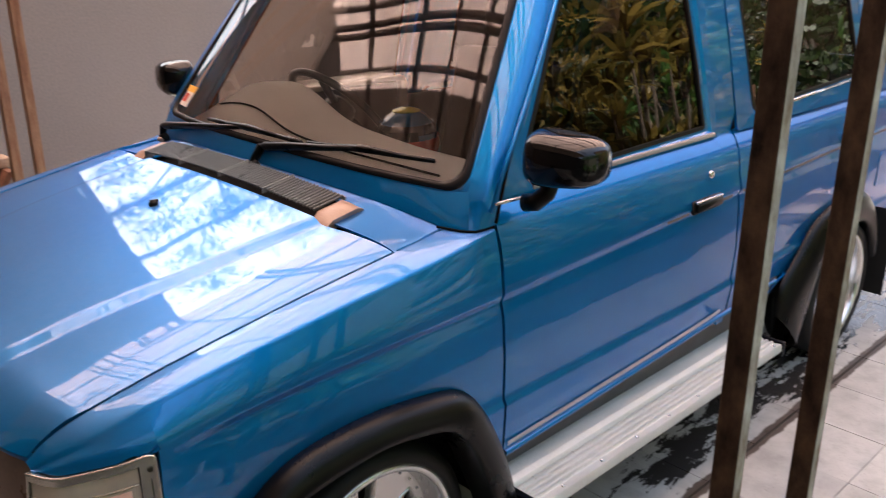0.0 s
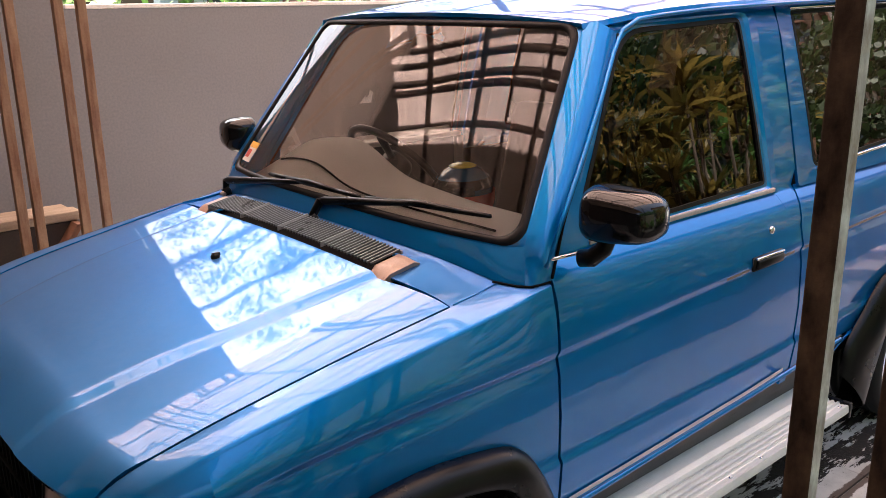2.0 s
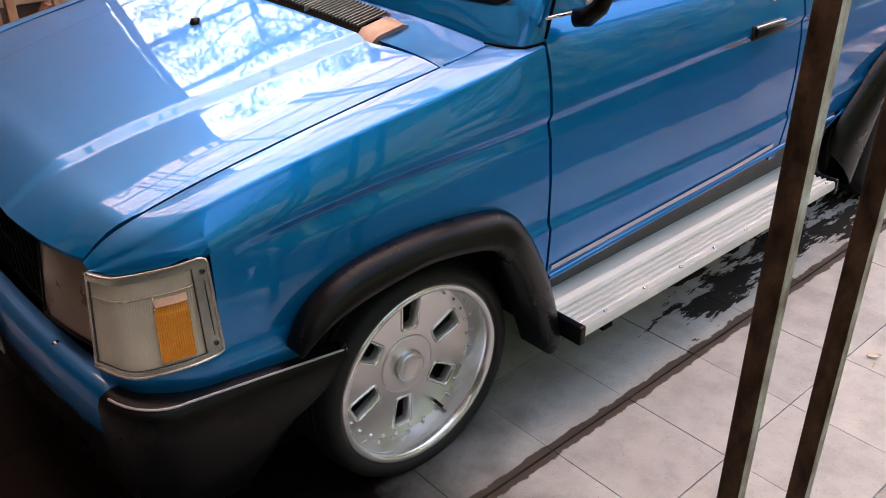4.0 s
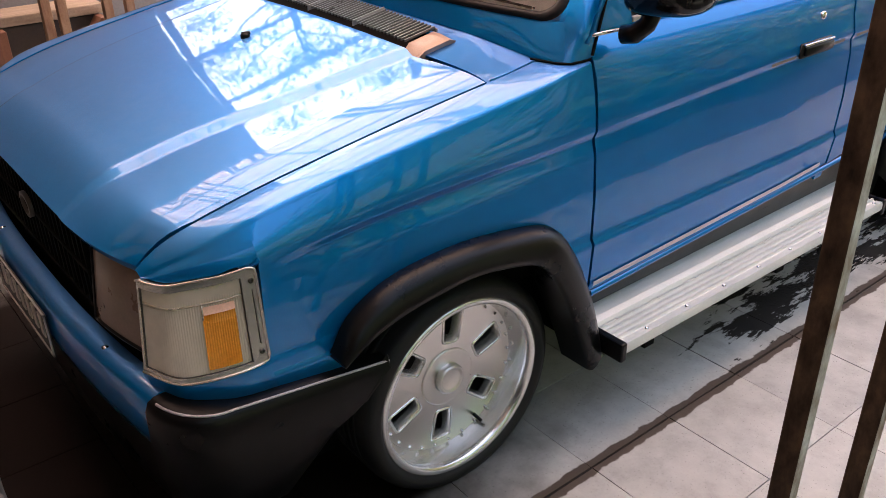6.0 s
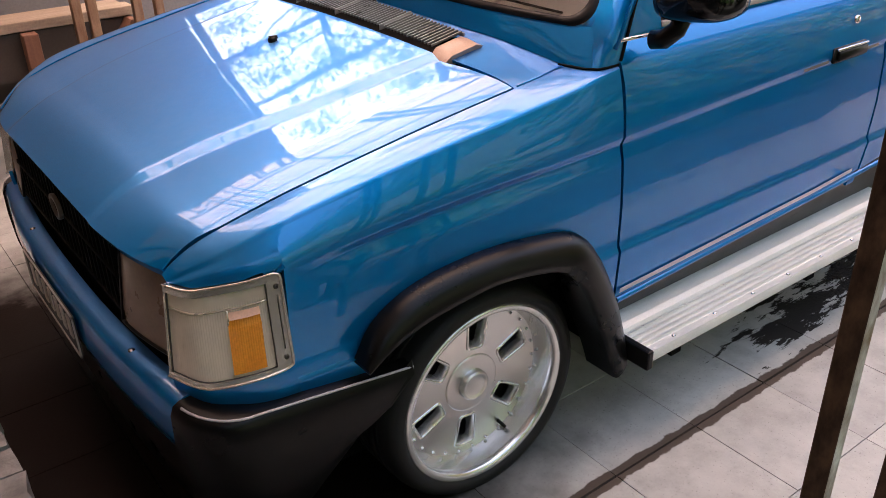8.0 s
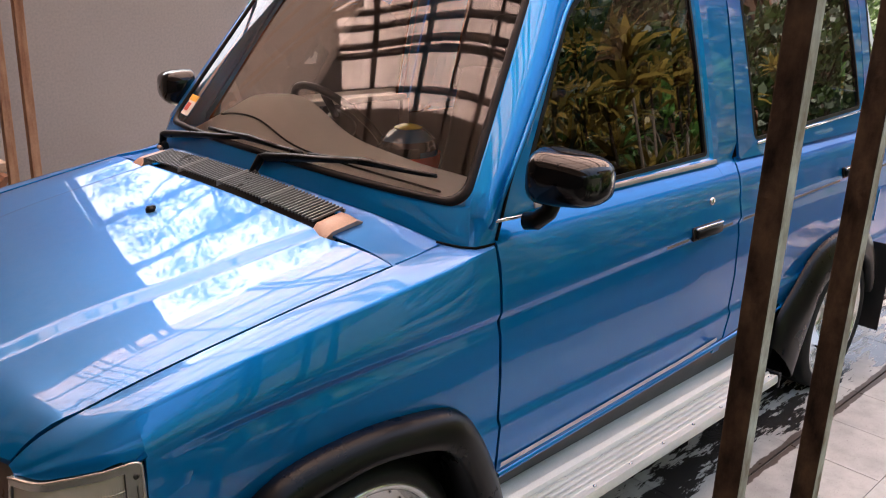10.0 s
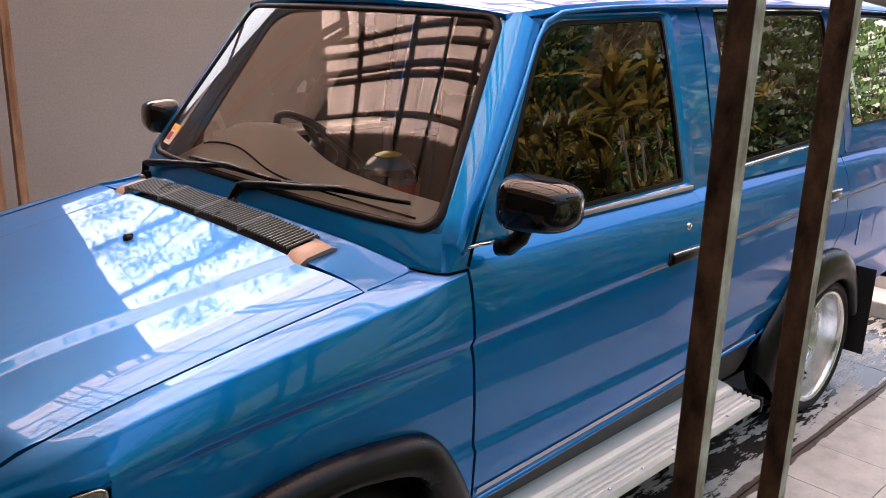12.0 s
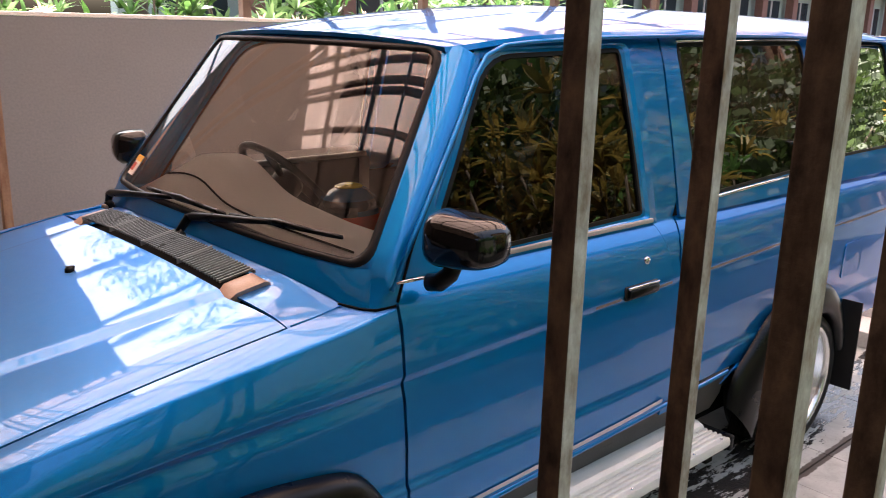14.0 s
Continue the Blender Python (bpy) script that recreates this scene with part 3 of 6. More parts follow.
def cowl():
    # slotted vent behind the hood
    vent = part("cowl_vent", box(0.104, 0.205, -0.485, 0.50, 1.04, 1.080, None), INNER, car, "black slotted cowl vent", smooth=False)
    for i in range(4):
        y0 = -0.43 + i * 0.228
        for k in range(15):
            y = y0 + k * 0.0150
            bm = bmesh.new()
            add_box(bm, 0.108, 0.202, y, y + 0.0038, 0.006, 0.012)
            for v in bm.verts:
                v.co.z += 1.096 + 0.19 * (v.co.x - 0.104) + 0.016 * (1 - (v.co.y / 0.5) ** 2)
            part("slat", bm, SLAT_GREY, vent, smooth=False)
    bm = bmesh.new()
    for y0, y1 in ((-0.207, -0.203), (0.021, 0.025), (0.249, 0.253), (0.476, 0.480)):
        add_box(bm, 0.103, 0.206, y0, y1, 0, 0.015)
    add_box(bm, 0.202, 0.206, -0.436, 0.482, 0, 0.009)
    for v in bm.verts:
        v.co.z += 1.095 + 0.19 * (v.co.x - 0.104) + 0.016 * (1 - (v.co.y / 0.5) ** 2)
    part("vent_frame", bm, VENT_SILVER, vent, smooth=False)
    for s in (-1, 1):
        a, b2 = (-0.50, -0.436) if s < 0 else (0.482, 0.546)
        rows = []
        for x in steps(0.096, 0.212, 6):
            e = 1.0 - abs((x - 0.154) / 0.058) ** 10
            rows.append([(x, y, 1.089 + 0.19 * (x - 0.104) + 0.018 * e * (1 - 0.5 * abs((y - (b2 if s < 0 else a)) / 0.064) ** 4))
                         for y in steps(a, b2, 5)])
        part("end_cap", grid_mesh([[(x, y, z - 0.003) for x, y, z in r] for r in rows]), COPPER_CAP, vent, "brown plastic end cap", thick=0.03)
    # blue cowl: a flat tray beside the vent, and an upstand to the windscreen
    def base(a):
        """Foot of the upstand at half width a."""
        return (lin(a, [(0.0, 0.238), (0.50, 0.258), (0.715, 0.284), (0.745, 0.291), (0.778, 0.308)]),
                lin(a, [(0.0, 1.130), (0.50, 1.116), (0.715, 1.089), (0.778, 1.086)]))

    for s in (1, -1):
        rows = []
        for a in [0.0, 0.12, 0.24, 0.34, 0.42, 0.448, 0.452] + steps(0.47, 0.727, 12):
            xb, zb = base(min(a, 0.715))
            xf = 0.119 if a > 0.45 else 0.204
            zf = hood_z(0.114, a) - 0.001 if a > 0.45 else zb - 0.008
            rows.append([(xf + (xb + 0.006 - xf) * q, -s * (a - 0.012 * q * max(0.0, (a - 0.60) / 0.127)), zf + (zb - zf) * q - 0.003 * math.sin(math.pi * q)) for q in steps(0.0, 1.0, 8)])
        part("cowl_tray", grid_mesh(rows), PAINT, car, thick=0.006)
    cols = []
    for v in steps(-1.0, 1.0, 96):
        a, sg = abs(v) * 0.778, math.copysign(1.0, v)
        xb, zb = base(a)
        g = screen_pt(0.0, min(1.0, a / 0.742))
        k = max(0.0, (a - 0.70) / 0.078)
        xt, yt, zt = g[0] - 0.006 + 0.012 * k, min(a / 0.742, 1.0) * 0.730 + 0.016 * k, g[2] - 0.010 + 0.014 * k
        cols.append([(xb + (xt - xb) * q ** 1.15, sg * (a + (yt - a) * q), zb + (zt - zb) * q) for q in (0.0, 0.06, 0.15, 0.3, 0.5, 0.7, 0.86, 1.0)])
    part("cowl_panel", grid_mesh(cols), PAINT, car, thick=0.008)


cowl()


# ---- windscreen, pillars and roof ----
def windscreen():
    rows = []
    for u in steps(0.0, 1.0, 14):
        rows.append([screen_pt(u, v) for v in steps(-1.0, 1.0, 24)])
    g = part("windscreen", grid_mesh(rows), WINDSCREEN, car, "clear curved windscreen with a warm tint")
    g.visible_shadow = False
    # rubber seal, rounded at the corners
    loop = []
    ru, rv = 0.09, 0.075
    corners = [(1 - ru, 1 - rv, 0), (ru, 1 - rv, 90), (ru, -1 + rv, 180), (1 - ru, -1 + rv, 270)]
    for cu, cv, a0 in corners:
        for k in range(7):
            a = radians(a0 + 15 * k)
            loop.append((cu + ru * math.cos(a), cv + rv * math.sin(a)))
    full = []
    for i, p in enumerate(loop):
        q = loop[(i + 1) % len(loop)]
        n = 10 if (abs(p[0] - q[0]) + abs(p[1] - q[1])) > 0.3 else 1
        for k in range(n):
            full.append((p[0] + (q[0] - p[0]) * k / n, p[1] + (q[1] - p[1]) * k / n))
    nrm = Vector((-0.80, 0, 0.57))

    def ring(lift, add=0.0):
        out = []
        for u, v in full:
            uu, vv = 0.5 + (u - 0.5) * (1 + add / 0.30), v * (1 + add / 0.66)
            out.append(Vector(screen_pt(uu, vv)) + nrm * lift)
        return out

    def band(profile, name, mat, parent, label=""):
        rs = [ring(l, a) for a, l in profile]
        bm = bmesh.new()
        vs = [[bm.verts.new(p) for p in r] for r in rs]
        n = len(full)
        for a, b in zip(vs, vs[1:]):
            for i in range(n):
                bm.faces.new((a[i], a[(i + 1) % n], b[(i + 1) % n], b[i]))
        return part(name, bm, mat, parent, label)

    band([(-0.012, -0.004), (-0.011, 0.004), (-0.004, 0.007), (0.004, 0.006), (0.008, -0.004)], "windscreen_seal", SEAL, car, "black rubber windscreen seal")
    # blue surround between seal and body
    rs = [ring(-0.002, 0.006), ring(-0.004, 0.014), ring(-0.012, 0.022), ring(-0.035, 0.026)]
    bm = bmesh.new()
    vs = [[bm.verts.new(p) for p in r] for r in rs]
    n = len(full)
    for a, b in zip(vs, vs[1:]):
        for i in range(n):
            bm.faces.new((a[i], a[(i + 1) % n], b[(i + 1) % n], b[i]))
    part("windscreen_surround", bm, PAINT, car)
    # sticker low in the far corner of the glass
    def card(u0, u1, v0, v1, lift):
        rows = [[Vector(screen_pt(u, v)) + nrm * lift for v in steps(v0, v1, 4)] for u in (u0, u1)]
        return grid_mesh(rows)
    st = part("sticker", card(0.06, 0.16, 0.83, 0.94, 0.002), STICK_WHITE, g, "small white, red and yellow sticker")
    part("sticker_print", card(0.085, 0.135, 0.875, 0.932, 0.003), STICK_RED, st)
    part("sticker_header", card(0.148, 0.185, 0.825, 0.945, 0.0035), STICK_YELLOW, st)
    part("sticker_digit", card(0.090, 0.130, 0.846, 0.862, 0.004), STICK_WHITE, st)


def flat_mat(name, c, rough=0.5):
    return surface(name, tuple(v * 0.9 for v in c), c, 20, (rough, rough + 0.1), fine=300, relief=0.03)


STICK_WHITE = flat_mat("white_sticker", (0.75, 0.72, 0.68))
STICK_RED = flat_mat("red_sticker_print", (0.50, 0.05, 0.03))
STICK_YELLOW = flat_mat("yellow_sticker_print", (0.75, 0.42, 0.05))
windscreen()


def roof_edge(x):
    """Height of the gutter line."""
    return curve(x, [(0.67, 1.680), (0.81, 1.706), (1.2, 1.732), (2.2, 1.750), (3.6, 1.738)])


def roof():
    rows = []
    xs = [0.676, 0.686, 0.70, 0.73, 0.78, 0.86, 1.0, 1.2, 1.5, 1.9, 2.3, 2.7, 3.2, 3.50, 3.59, 3.62]
    for x in xs:
        row = []
        for v in steps(-1.0, 1.0, 40):
            half = lin(x, [(0.67, 0.610), (0.71, 0.634), (0.76, 0.650)])
            y = half * v
            ze = roof_edge(max(x, 0.75))
            crown = 0.080 * min(1.0, 0.35 + (max(x, 0.66) - 0.66) / 1.2)
            z = ze + crown * (1 - abs(v) ** 2.6)
            front = max(0.0, (0.77 - x) / 0.11)
            z -= 0.014 * front ** 2
            back = max(0.0, (x - 3.40) / 0.22)
            z -= 0.08 * back ** 2
            xx = x - (0.046 * (1 - v * v) * max(0.0, 1 - (x - 0.66) / 0.5))
            row.append((xx, y, z))
        # rounded drop to the gutter
        row.insert(0, (row[0][0], row[0][1] - 0.006, row[0][2] - 0.014))
        row.append((row[-1][0], row[-1][1] + 0.006, row[-1][2] - 0.014))
        rows.append(row)
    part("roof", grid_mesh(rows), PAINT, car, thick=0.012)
    # drip rails
    for s in (-1, 1):
        pts = [(0.358, 0.800, 1.13), (0.433, 0.785, 1.245), (0.533, 0.758, 1.378), (0.633, 0.727, 1.512), (0.713, 0.694, 1.614),
               (0.772, 0.672, 1.667), (0.852, 0.662, 1.694)]
        pts += [(x, 0.660, roof_edge(x) - 0.016) for x in steps(0.96, 3.57, 12)]
        bm = bmesh.new()
        add_tube(bm, [(x, -s * y, z) for x, y, z in pts], 0.007, 6)
        part("drip_rail", bm, PAINT, car)


roof()


def pillar(s):
    """Windscreen pillar from the cowl to the roof."""
    rows = []
    for u in steps(0.0, 1.0, 16):
        sx, sy, sz = screen_pt(u, 1.0)
        inner = (sx + 0.004, sy + 0.014, sz + 0.004)
        mid = (sx + 0.020, sy + 0.052 - 0.010 * u, sz + 0.010)
        ox = lin(u, [(0, 0.366), (0.15, 0.433), (0.42, 0.533), (0.70, 0.633), (0.9, 0.713), (1.0, 0.748)])
        oz = lin(u, [(0, 1.112), (0.15, 1.245), (0.42, 1.378), (0.70, 1.512), (0.9, 1.614), (1.0, 1.660)])
        oy = lin(u, [(0, 0.806), (0.15, 0.782), (0.42, 0.755), (0.70, 0.724), (0.9, 0.692), (1.0, 0.672)])
        m2 = ((mid[0] + ox) / 2 - 0.001, (mid[1] + oy) / 2 + 0.004, (mid[2] + oz) / 2 + 0.002)
        back = (ox + 0.012, oy - 0.004, oz - 0.012)
        if u == 0.0:
            for f in (0.0, 0.35, 0.7):
                foot = ((0.306, 0.774), (0.320, 0.785), (0.340, 0.794), (0.364, 0.800), (0.375, 0.798))
                rows.append([(q[0] + (p[0] - q[0]) * f, -s * (q[1] + (p[1] - q[1]) * f), 1.087 + (p[2] - 1.087) * f) for p, q in zip((inner, mid, m2, (ox, oy, oz), back), foot)])
        rows.append([(x, -s * y, z) for x, y, z in (inner, mid, m2, (ox, oy, oz), back)])
    part("windscreen_pillar", grid_mesh(rows), PAINT, car, thick=0.015)
    # dark tubes paint the gaps' shade under the pillar's foot and along the door
    foot = [(0.272, 0.704, 1.092), (0.280, 0.722, 1.091), (0.296, 0.763, 1.089), (0.319, 0.788, 1.088), (0.345, 0.797, 1.090), (0.370, 0.803, 1.093)]
    part("gap_shade", tube([(x, -s * y, z) for x, y, z in foot], 0.0032, 6), INNER, car)
    part("gap_shade", tube([(r[3][0] + 0.007, r[3][1] - s * 0.001, r[3][2] - 0.002) for r in rows[2:]], 0.0042, 6), INNER, car)
    seam = [(0.124, 0.7275, 1.0745), (0.20, 0.7225, 1.082), (0.270, 0.717, 1.090)]
    part("cowl_seam", tube([(x, -s * y, z) for x, y, z in seam], 0.0022, 6), PAINT, car)


pillar(1)
pillar(-1)


# ---- doors ----
def poly_on_cabin(s, pts, off=0.0):
    return [(x, -s * (cabin_y(z) + off), z) for x, z in pts]


def lower_panel(name, s, xl, xr, nx, label="", floor_fn=None):
    """Lower body panel between two edge curves x(z)."""
    rows = []
    for u in steps(0.0, 1.0, nx):
        row = []
        xm = xl(0.8) + (xr(0.8) - xl(0.8)) * u
        for z in door_levels(xm):
            if floor_fn:
                z = max(z, floor_fn(xm))
            x = xl(z) + (xr(z) - xl(z)) * u
            row.append((x, -s * side_y(x, z), z))
        rows.append(row)
    return part(name, grid_mesh(rows), PAINT, car, label, thick=0.012)


def frame_strip(bm, outer, inner, s, off_o=0.0, off_i=-0.006):
    """Band between two closed outlines of equal length on the cabin side."""
    a = [bm.verts.new(p) for p in poly_on_cabin(s, outer, off_o)]
    b = [bm.verts.new(p) for p in poly_on_cabin(s, inner, off_i)]
    n = len(a)
    for i in range(n):
        bm.faces.new((a[i], a[(i + 1) % n], b[(i + 1) % n], b[i]))


def outline(pts, r=0.03, n=5, dense=6):
    """Round the corners of a polygon of (x, z)."""
    out = []
    k = len(pts)
    for i in range(k):
        p0, p1, p2 = Vector(pts[i - 1]), Vector(pts[i]), Vector(pts[(i + 1) % k])
        rr = r[i] if isinstance(r, (list, tuple)) else r
        a = p1 + (p0 - p1).normalized() * rr
        b = p1 + (p2 - p1).normalized() * rr
        for j in range(n + 1):
            t = j / n
            out.append(tuple(a * (1 - t) ** 2 + p1 * 2 * t * (1 - t) + b * t * t))
    full = []
    for i, p in enumerate(out):
        q = out[(i + 1) % len(out)]
        m = dense if (Vector(p) - Vector(q)).length > 0.12 else 1
        for j in range(m):
            full.append((p[0] + (q[0] - p[0]) * j / m, p[1] + (q[1] - p[1]) * j / m))
    return full


def fill_outline(s, pts, off):
    bm = bmesh.new()
    vs = [bm.verts.new(p) for p in poly_on_cabin(s, pts, off)]
    bm.faces.new(vs)
    bmesh.ops.triangulate(bm, faces=bm.faces)
    return bm


def shrink(pts, d):
    n = len(pts)
    out = []
    area = sum(pts[i][0] * pts[(i + 1) % n][1] - pts[(i + 1) % n][0] * pts[i][1] for i in range(n))
    sg = 1 if area > 0 else -1
    for i in range(n):
        a, b = Vector(pts[i - 1]), Vector(pts[(i + 1) % n])
        t = (b - a).normalized()
        nn = Vector((-t.y, t.x)) * sg
        q = Vector(pts[i]) + nn * d
        out.append((q.x, q.y))
    return out


def door_edge_rear(z):
    return lin(z, [(0.45, 1.548), (0.60, 1.543), (0.80, 1.531), (0.95, 1.516), (1.05, 1.497), (1.145, 1.468)])


def rear_edge_front(z):
    return lin(z, [(0.45, 1.604), (0.70, 1.592), (0.81, 1.580), (0.95, 1.566), (1.02, 1.562), (1.08, 1.578), (1.145, 1.606)])


def rear_edge_rear(z):
    return lin(z, [(0.452, 1.96), (0.50, 2.05), (0.52, 2.085), (0.575, 2.15), (0.64, 2.24), (0.68, 2.31), (0.72, 2.44), (0.736, 2.60), (0.80, 2.712), (0.939, 2.712), (1.083, 2.690), (1.145, 2.705)])


def window(s, pts, r, name, parent):
    """Glass in a black seal inside an outline on the cabin side."""
    o = outline(pts, r)
    i1 = shrink(o, 0.012)
    bm = bmesh.new()
    frame_strip(bm, o, i1, s, 0.001, 0.002)
    part("window_seal", bm, SEAL, parent, thick=0.008)
    g = part(name, fill_outline(s, shrink(o, 0.010), -0.006), TINTED if s == 1 else TINTED_LIGHT, parent, "tinted side glass", smooth=False)
    return g


def front_door(s):
    d = lower_panel("front_door", s, door_edge_front, door_edge_rear, 26, floor_fn=sill_z)
    win = [(0.486, 1.158), (1.416, 1.174), (1.404, 1.688), (0.806, 1.668)]
    rad = [0.02, 0.02, 0.03, 0.10]
    o = outline([(0.384, 1.140), (1.480, 1.140), (1.492, 1.722), (0.795, 1.706), (0.738, 1.655)], [0.005, 0.005, 0.02, 0.08, 0.06])
    # the frame follows the glass
    ow = outline(win, rad)
    bm = bmesh.new()
    ctr = (0.95, 1.42)

    def ray_to(poly, ang):
        best = None
        dx, dz = math.cos(ang), math.sin(ang)
        n = len(poly)
        for i in range(n):
            (x1, z1), (x2, z2) = poly[i], poly[(i + 1) % n]
            ex, ez = x2 - x1, z2 - z1
            den = dx * ez - dz * ex
            if abs(den) < 1e-9:
                continue
            t = ((x1 - ctr[0]) * ez - (z1 - ctr[1]) * ex) / den
            k = ((x1 - ctr[0]) * dz - (z1 - ctr[1]) * dx) / den
            if t > 0 and -1e-6 <= k <= 1 + 1e-6:
                best = t if best is None else max(best, t)
        return (ctr[0] + dx * best, ctr[1] + dz * best)

    angs = [2 * math.pi * k / 120 for k in range(120)]
    for p in list(o) + list(ow):
        angs.append(math.atan2(p[1] - ctr[1], p[0] - ctr[0]) % (2 * math.pi))
    angs = sorted(set(round(a, 4) for a in angs))
    A = [ray_to(o, a) for a in angs]
    B = [ray_to(ow, a) for a in angs]
    M = [(a[0] * 0.25 + b[0] * 0.75, a[1] * 0.25 + b[1] * 0.75) for a, b in zip(A, B)]
    M2 = [(a[0] * 0.45 + b[0] * 0.55, a[1] * 0.45 + b[1] * 0.55) for a, b in zip(A, B)]
    frame_strip(bm, A, M2, s, 0.004, 0.006)
    frame_strip(bm, M2, M, s, 0.006, -0.001)
    frame_strip(bm, M, B, s, -0.001, -0.001)
    part("window_frame", bm, PAINT, d, thick=0.01)
    window(s, win, rad, "window_glass", d)
    bm = bmesh.new()
    add_box(bm, 0.545, 1.455, -s * 0.772 - 0.006, -s * 0.772 + 0.006, 1.146, 1.160)
    part("sill_strip", bm, BELT, d, "worn pale belt strip", bevel=0.003)
    handle(s, 1.322, d, 0.016)
    bm = bmesh.new()
    add_lathe(bm, [(0.013, 0.0), (0.013, 0.006), (0.010, 0.009), (0.0, 0.009)], 16, "y", pose(1.364, 0, 1.045) @ Matrix.Diagonal((1, -s, 1, 1)) @ Matrix.Translation((0, side_y(1.364, 1.045) - 0.001, 0)))
    part("door_lock", bm, CHROME, d, "chrome door lock")
    # small moulding and quarter patch in the lower rear corner, chipped paint
    bm = bmesh.new()
    rows = []
    for x in steps(0.42, 1.535, 14):
        zz = sill_z(x) + 0.020
        rows.append([(x, -s * (side_y(x, zz + q) + e), zz + q) for q, e in ((-0.008, 0.004), (0.0, 0.006), (0.008, 0.004))])
    add_grid(bm, rows)
    part("lower_moulding", bm, FADED_TRIM, d, "faded grey moulding")
    return d


def handle(s, x, parent, rise=0.0):
    y = side_y(x, 0.945 + rise)
    bm = bmesh.new()
    add_box(bm, x - 0.085, x + 0.085, y - 0.004, y + 0.008, 0.922 + rise, 0.968 + rise)
    base = part("handle_plate", flip(bm, s), BLACK_PLASTIC, parent, "black door handle with chrome edge", bevel=0.006)
    bm = bmesh.new()
    add_box(bm, x - 0.076, x + 0.078, y + 0.006, y + 0.018, 0.930 + rise, 0.958 + rise)
    part("handle_flap", flip(bm, s), BLACK_PLASTIC, base, bevel=0.005)
    bm = bmesh.new()
    add_box(bm, x - 0.080, x + 0.080, y + 0.006, y + 0.016, 0.959 + rise, 0.967 + rise)
    part("handle_edge", flip(bm, s), CHROME, base, "chrome upper edge", bevel=0.003)


def flip(bm, s):
    for v in bm.verts:
        v.co.y *= -s
    return bm


BELT = surface("worn_belt_strip", (0.38, 0.34, 0.31), (0.52, 0.47, 0.43), 10, (0.5, 0.7), fine=200, relief=0.2)
FADED_TRIM = surface("faded_grey_moulding", (0.52, 0.54, 0.60), (0.64, 0.66, 0.72), 14, (0.35, 0.55), fine=200, relief=0.1)
HANDLE_R = 2.51
STRIPE = surface("dull_silver_stripe", (0.14, 0.13, 0.13), (0.22, 0.21, 0.20), 10, (0.55, 0.7), metal=0.0, fine=200, relief=0.0)


def rear_door(s):
    d = lower_panel("rear_door", s, rear_edge_front, rear_edge_rear, 30, floor_fn=sill_z)
    win = [(1.736, 1.186), (2.668, 1.222), (2.630, 1.716), (1.722, 1.706)]
    o = [(1.614, 1.140), (2.703, 1.140), (2.716, 1.742), (1.634, 1.730)]
    bm = bmesh.new()
    frame_strip(bm, outline(o, 0.02), outline(win, 0.035), s, 0.004, 0.0)
    part("window_frame", bm, PAINT, d, thick=0.01)
    window(s, win, 0.035, "window_glass", d)
    bm = bmesh.new()
    add_tube(bm, poly_on_cabin(s, [(1.73, 1.711), (2.10, 1.717), (2.62, 1.722)], 0.004), 0.007, 6)
    part("top_trim", bm, CHROME, d, "bright window trim")
    bm = bmesh.new()
    add_tube(bm, poly_on_cabin(s, [(1.75, 1.180), (2.20, 1.197), (2.66, 1.215)], 0.004), 0.006, 6)
    part("bottom_trim", bm, CHROME, d, "bright window trim")
    handle(s, HANDLE_R, d, 0.046)
    return d


for _s in (1, -1):
    front_door(_s)
    rear_door(_s)
    for _fn in (door_edge_front, door_edge_rear, rear_edge_front, rear_edge_rear):
        _zs = steps(0.44, 1.08 if _fn is door_edge_front else 1.13, 24)
        gap_strip("gap_shade", [(_fn(z) - 0.035, -_s * (side_y(_fn(z), z) - 0.016), z) for z in _zs],
                  [(_fn(z) + 0.035, -_s * (side_y(_fn(z), z) - 0.016), z) for z in _zs])


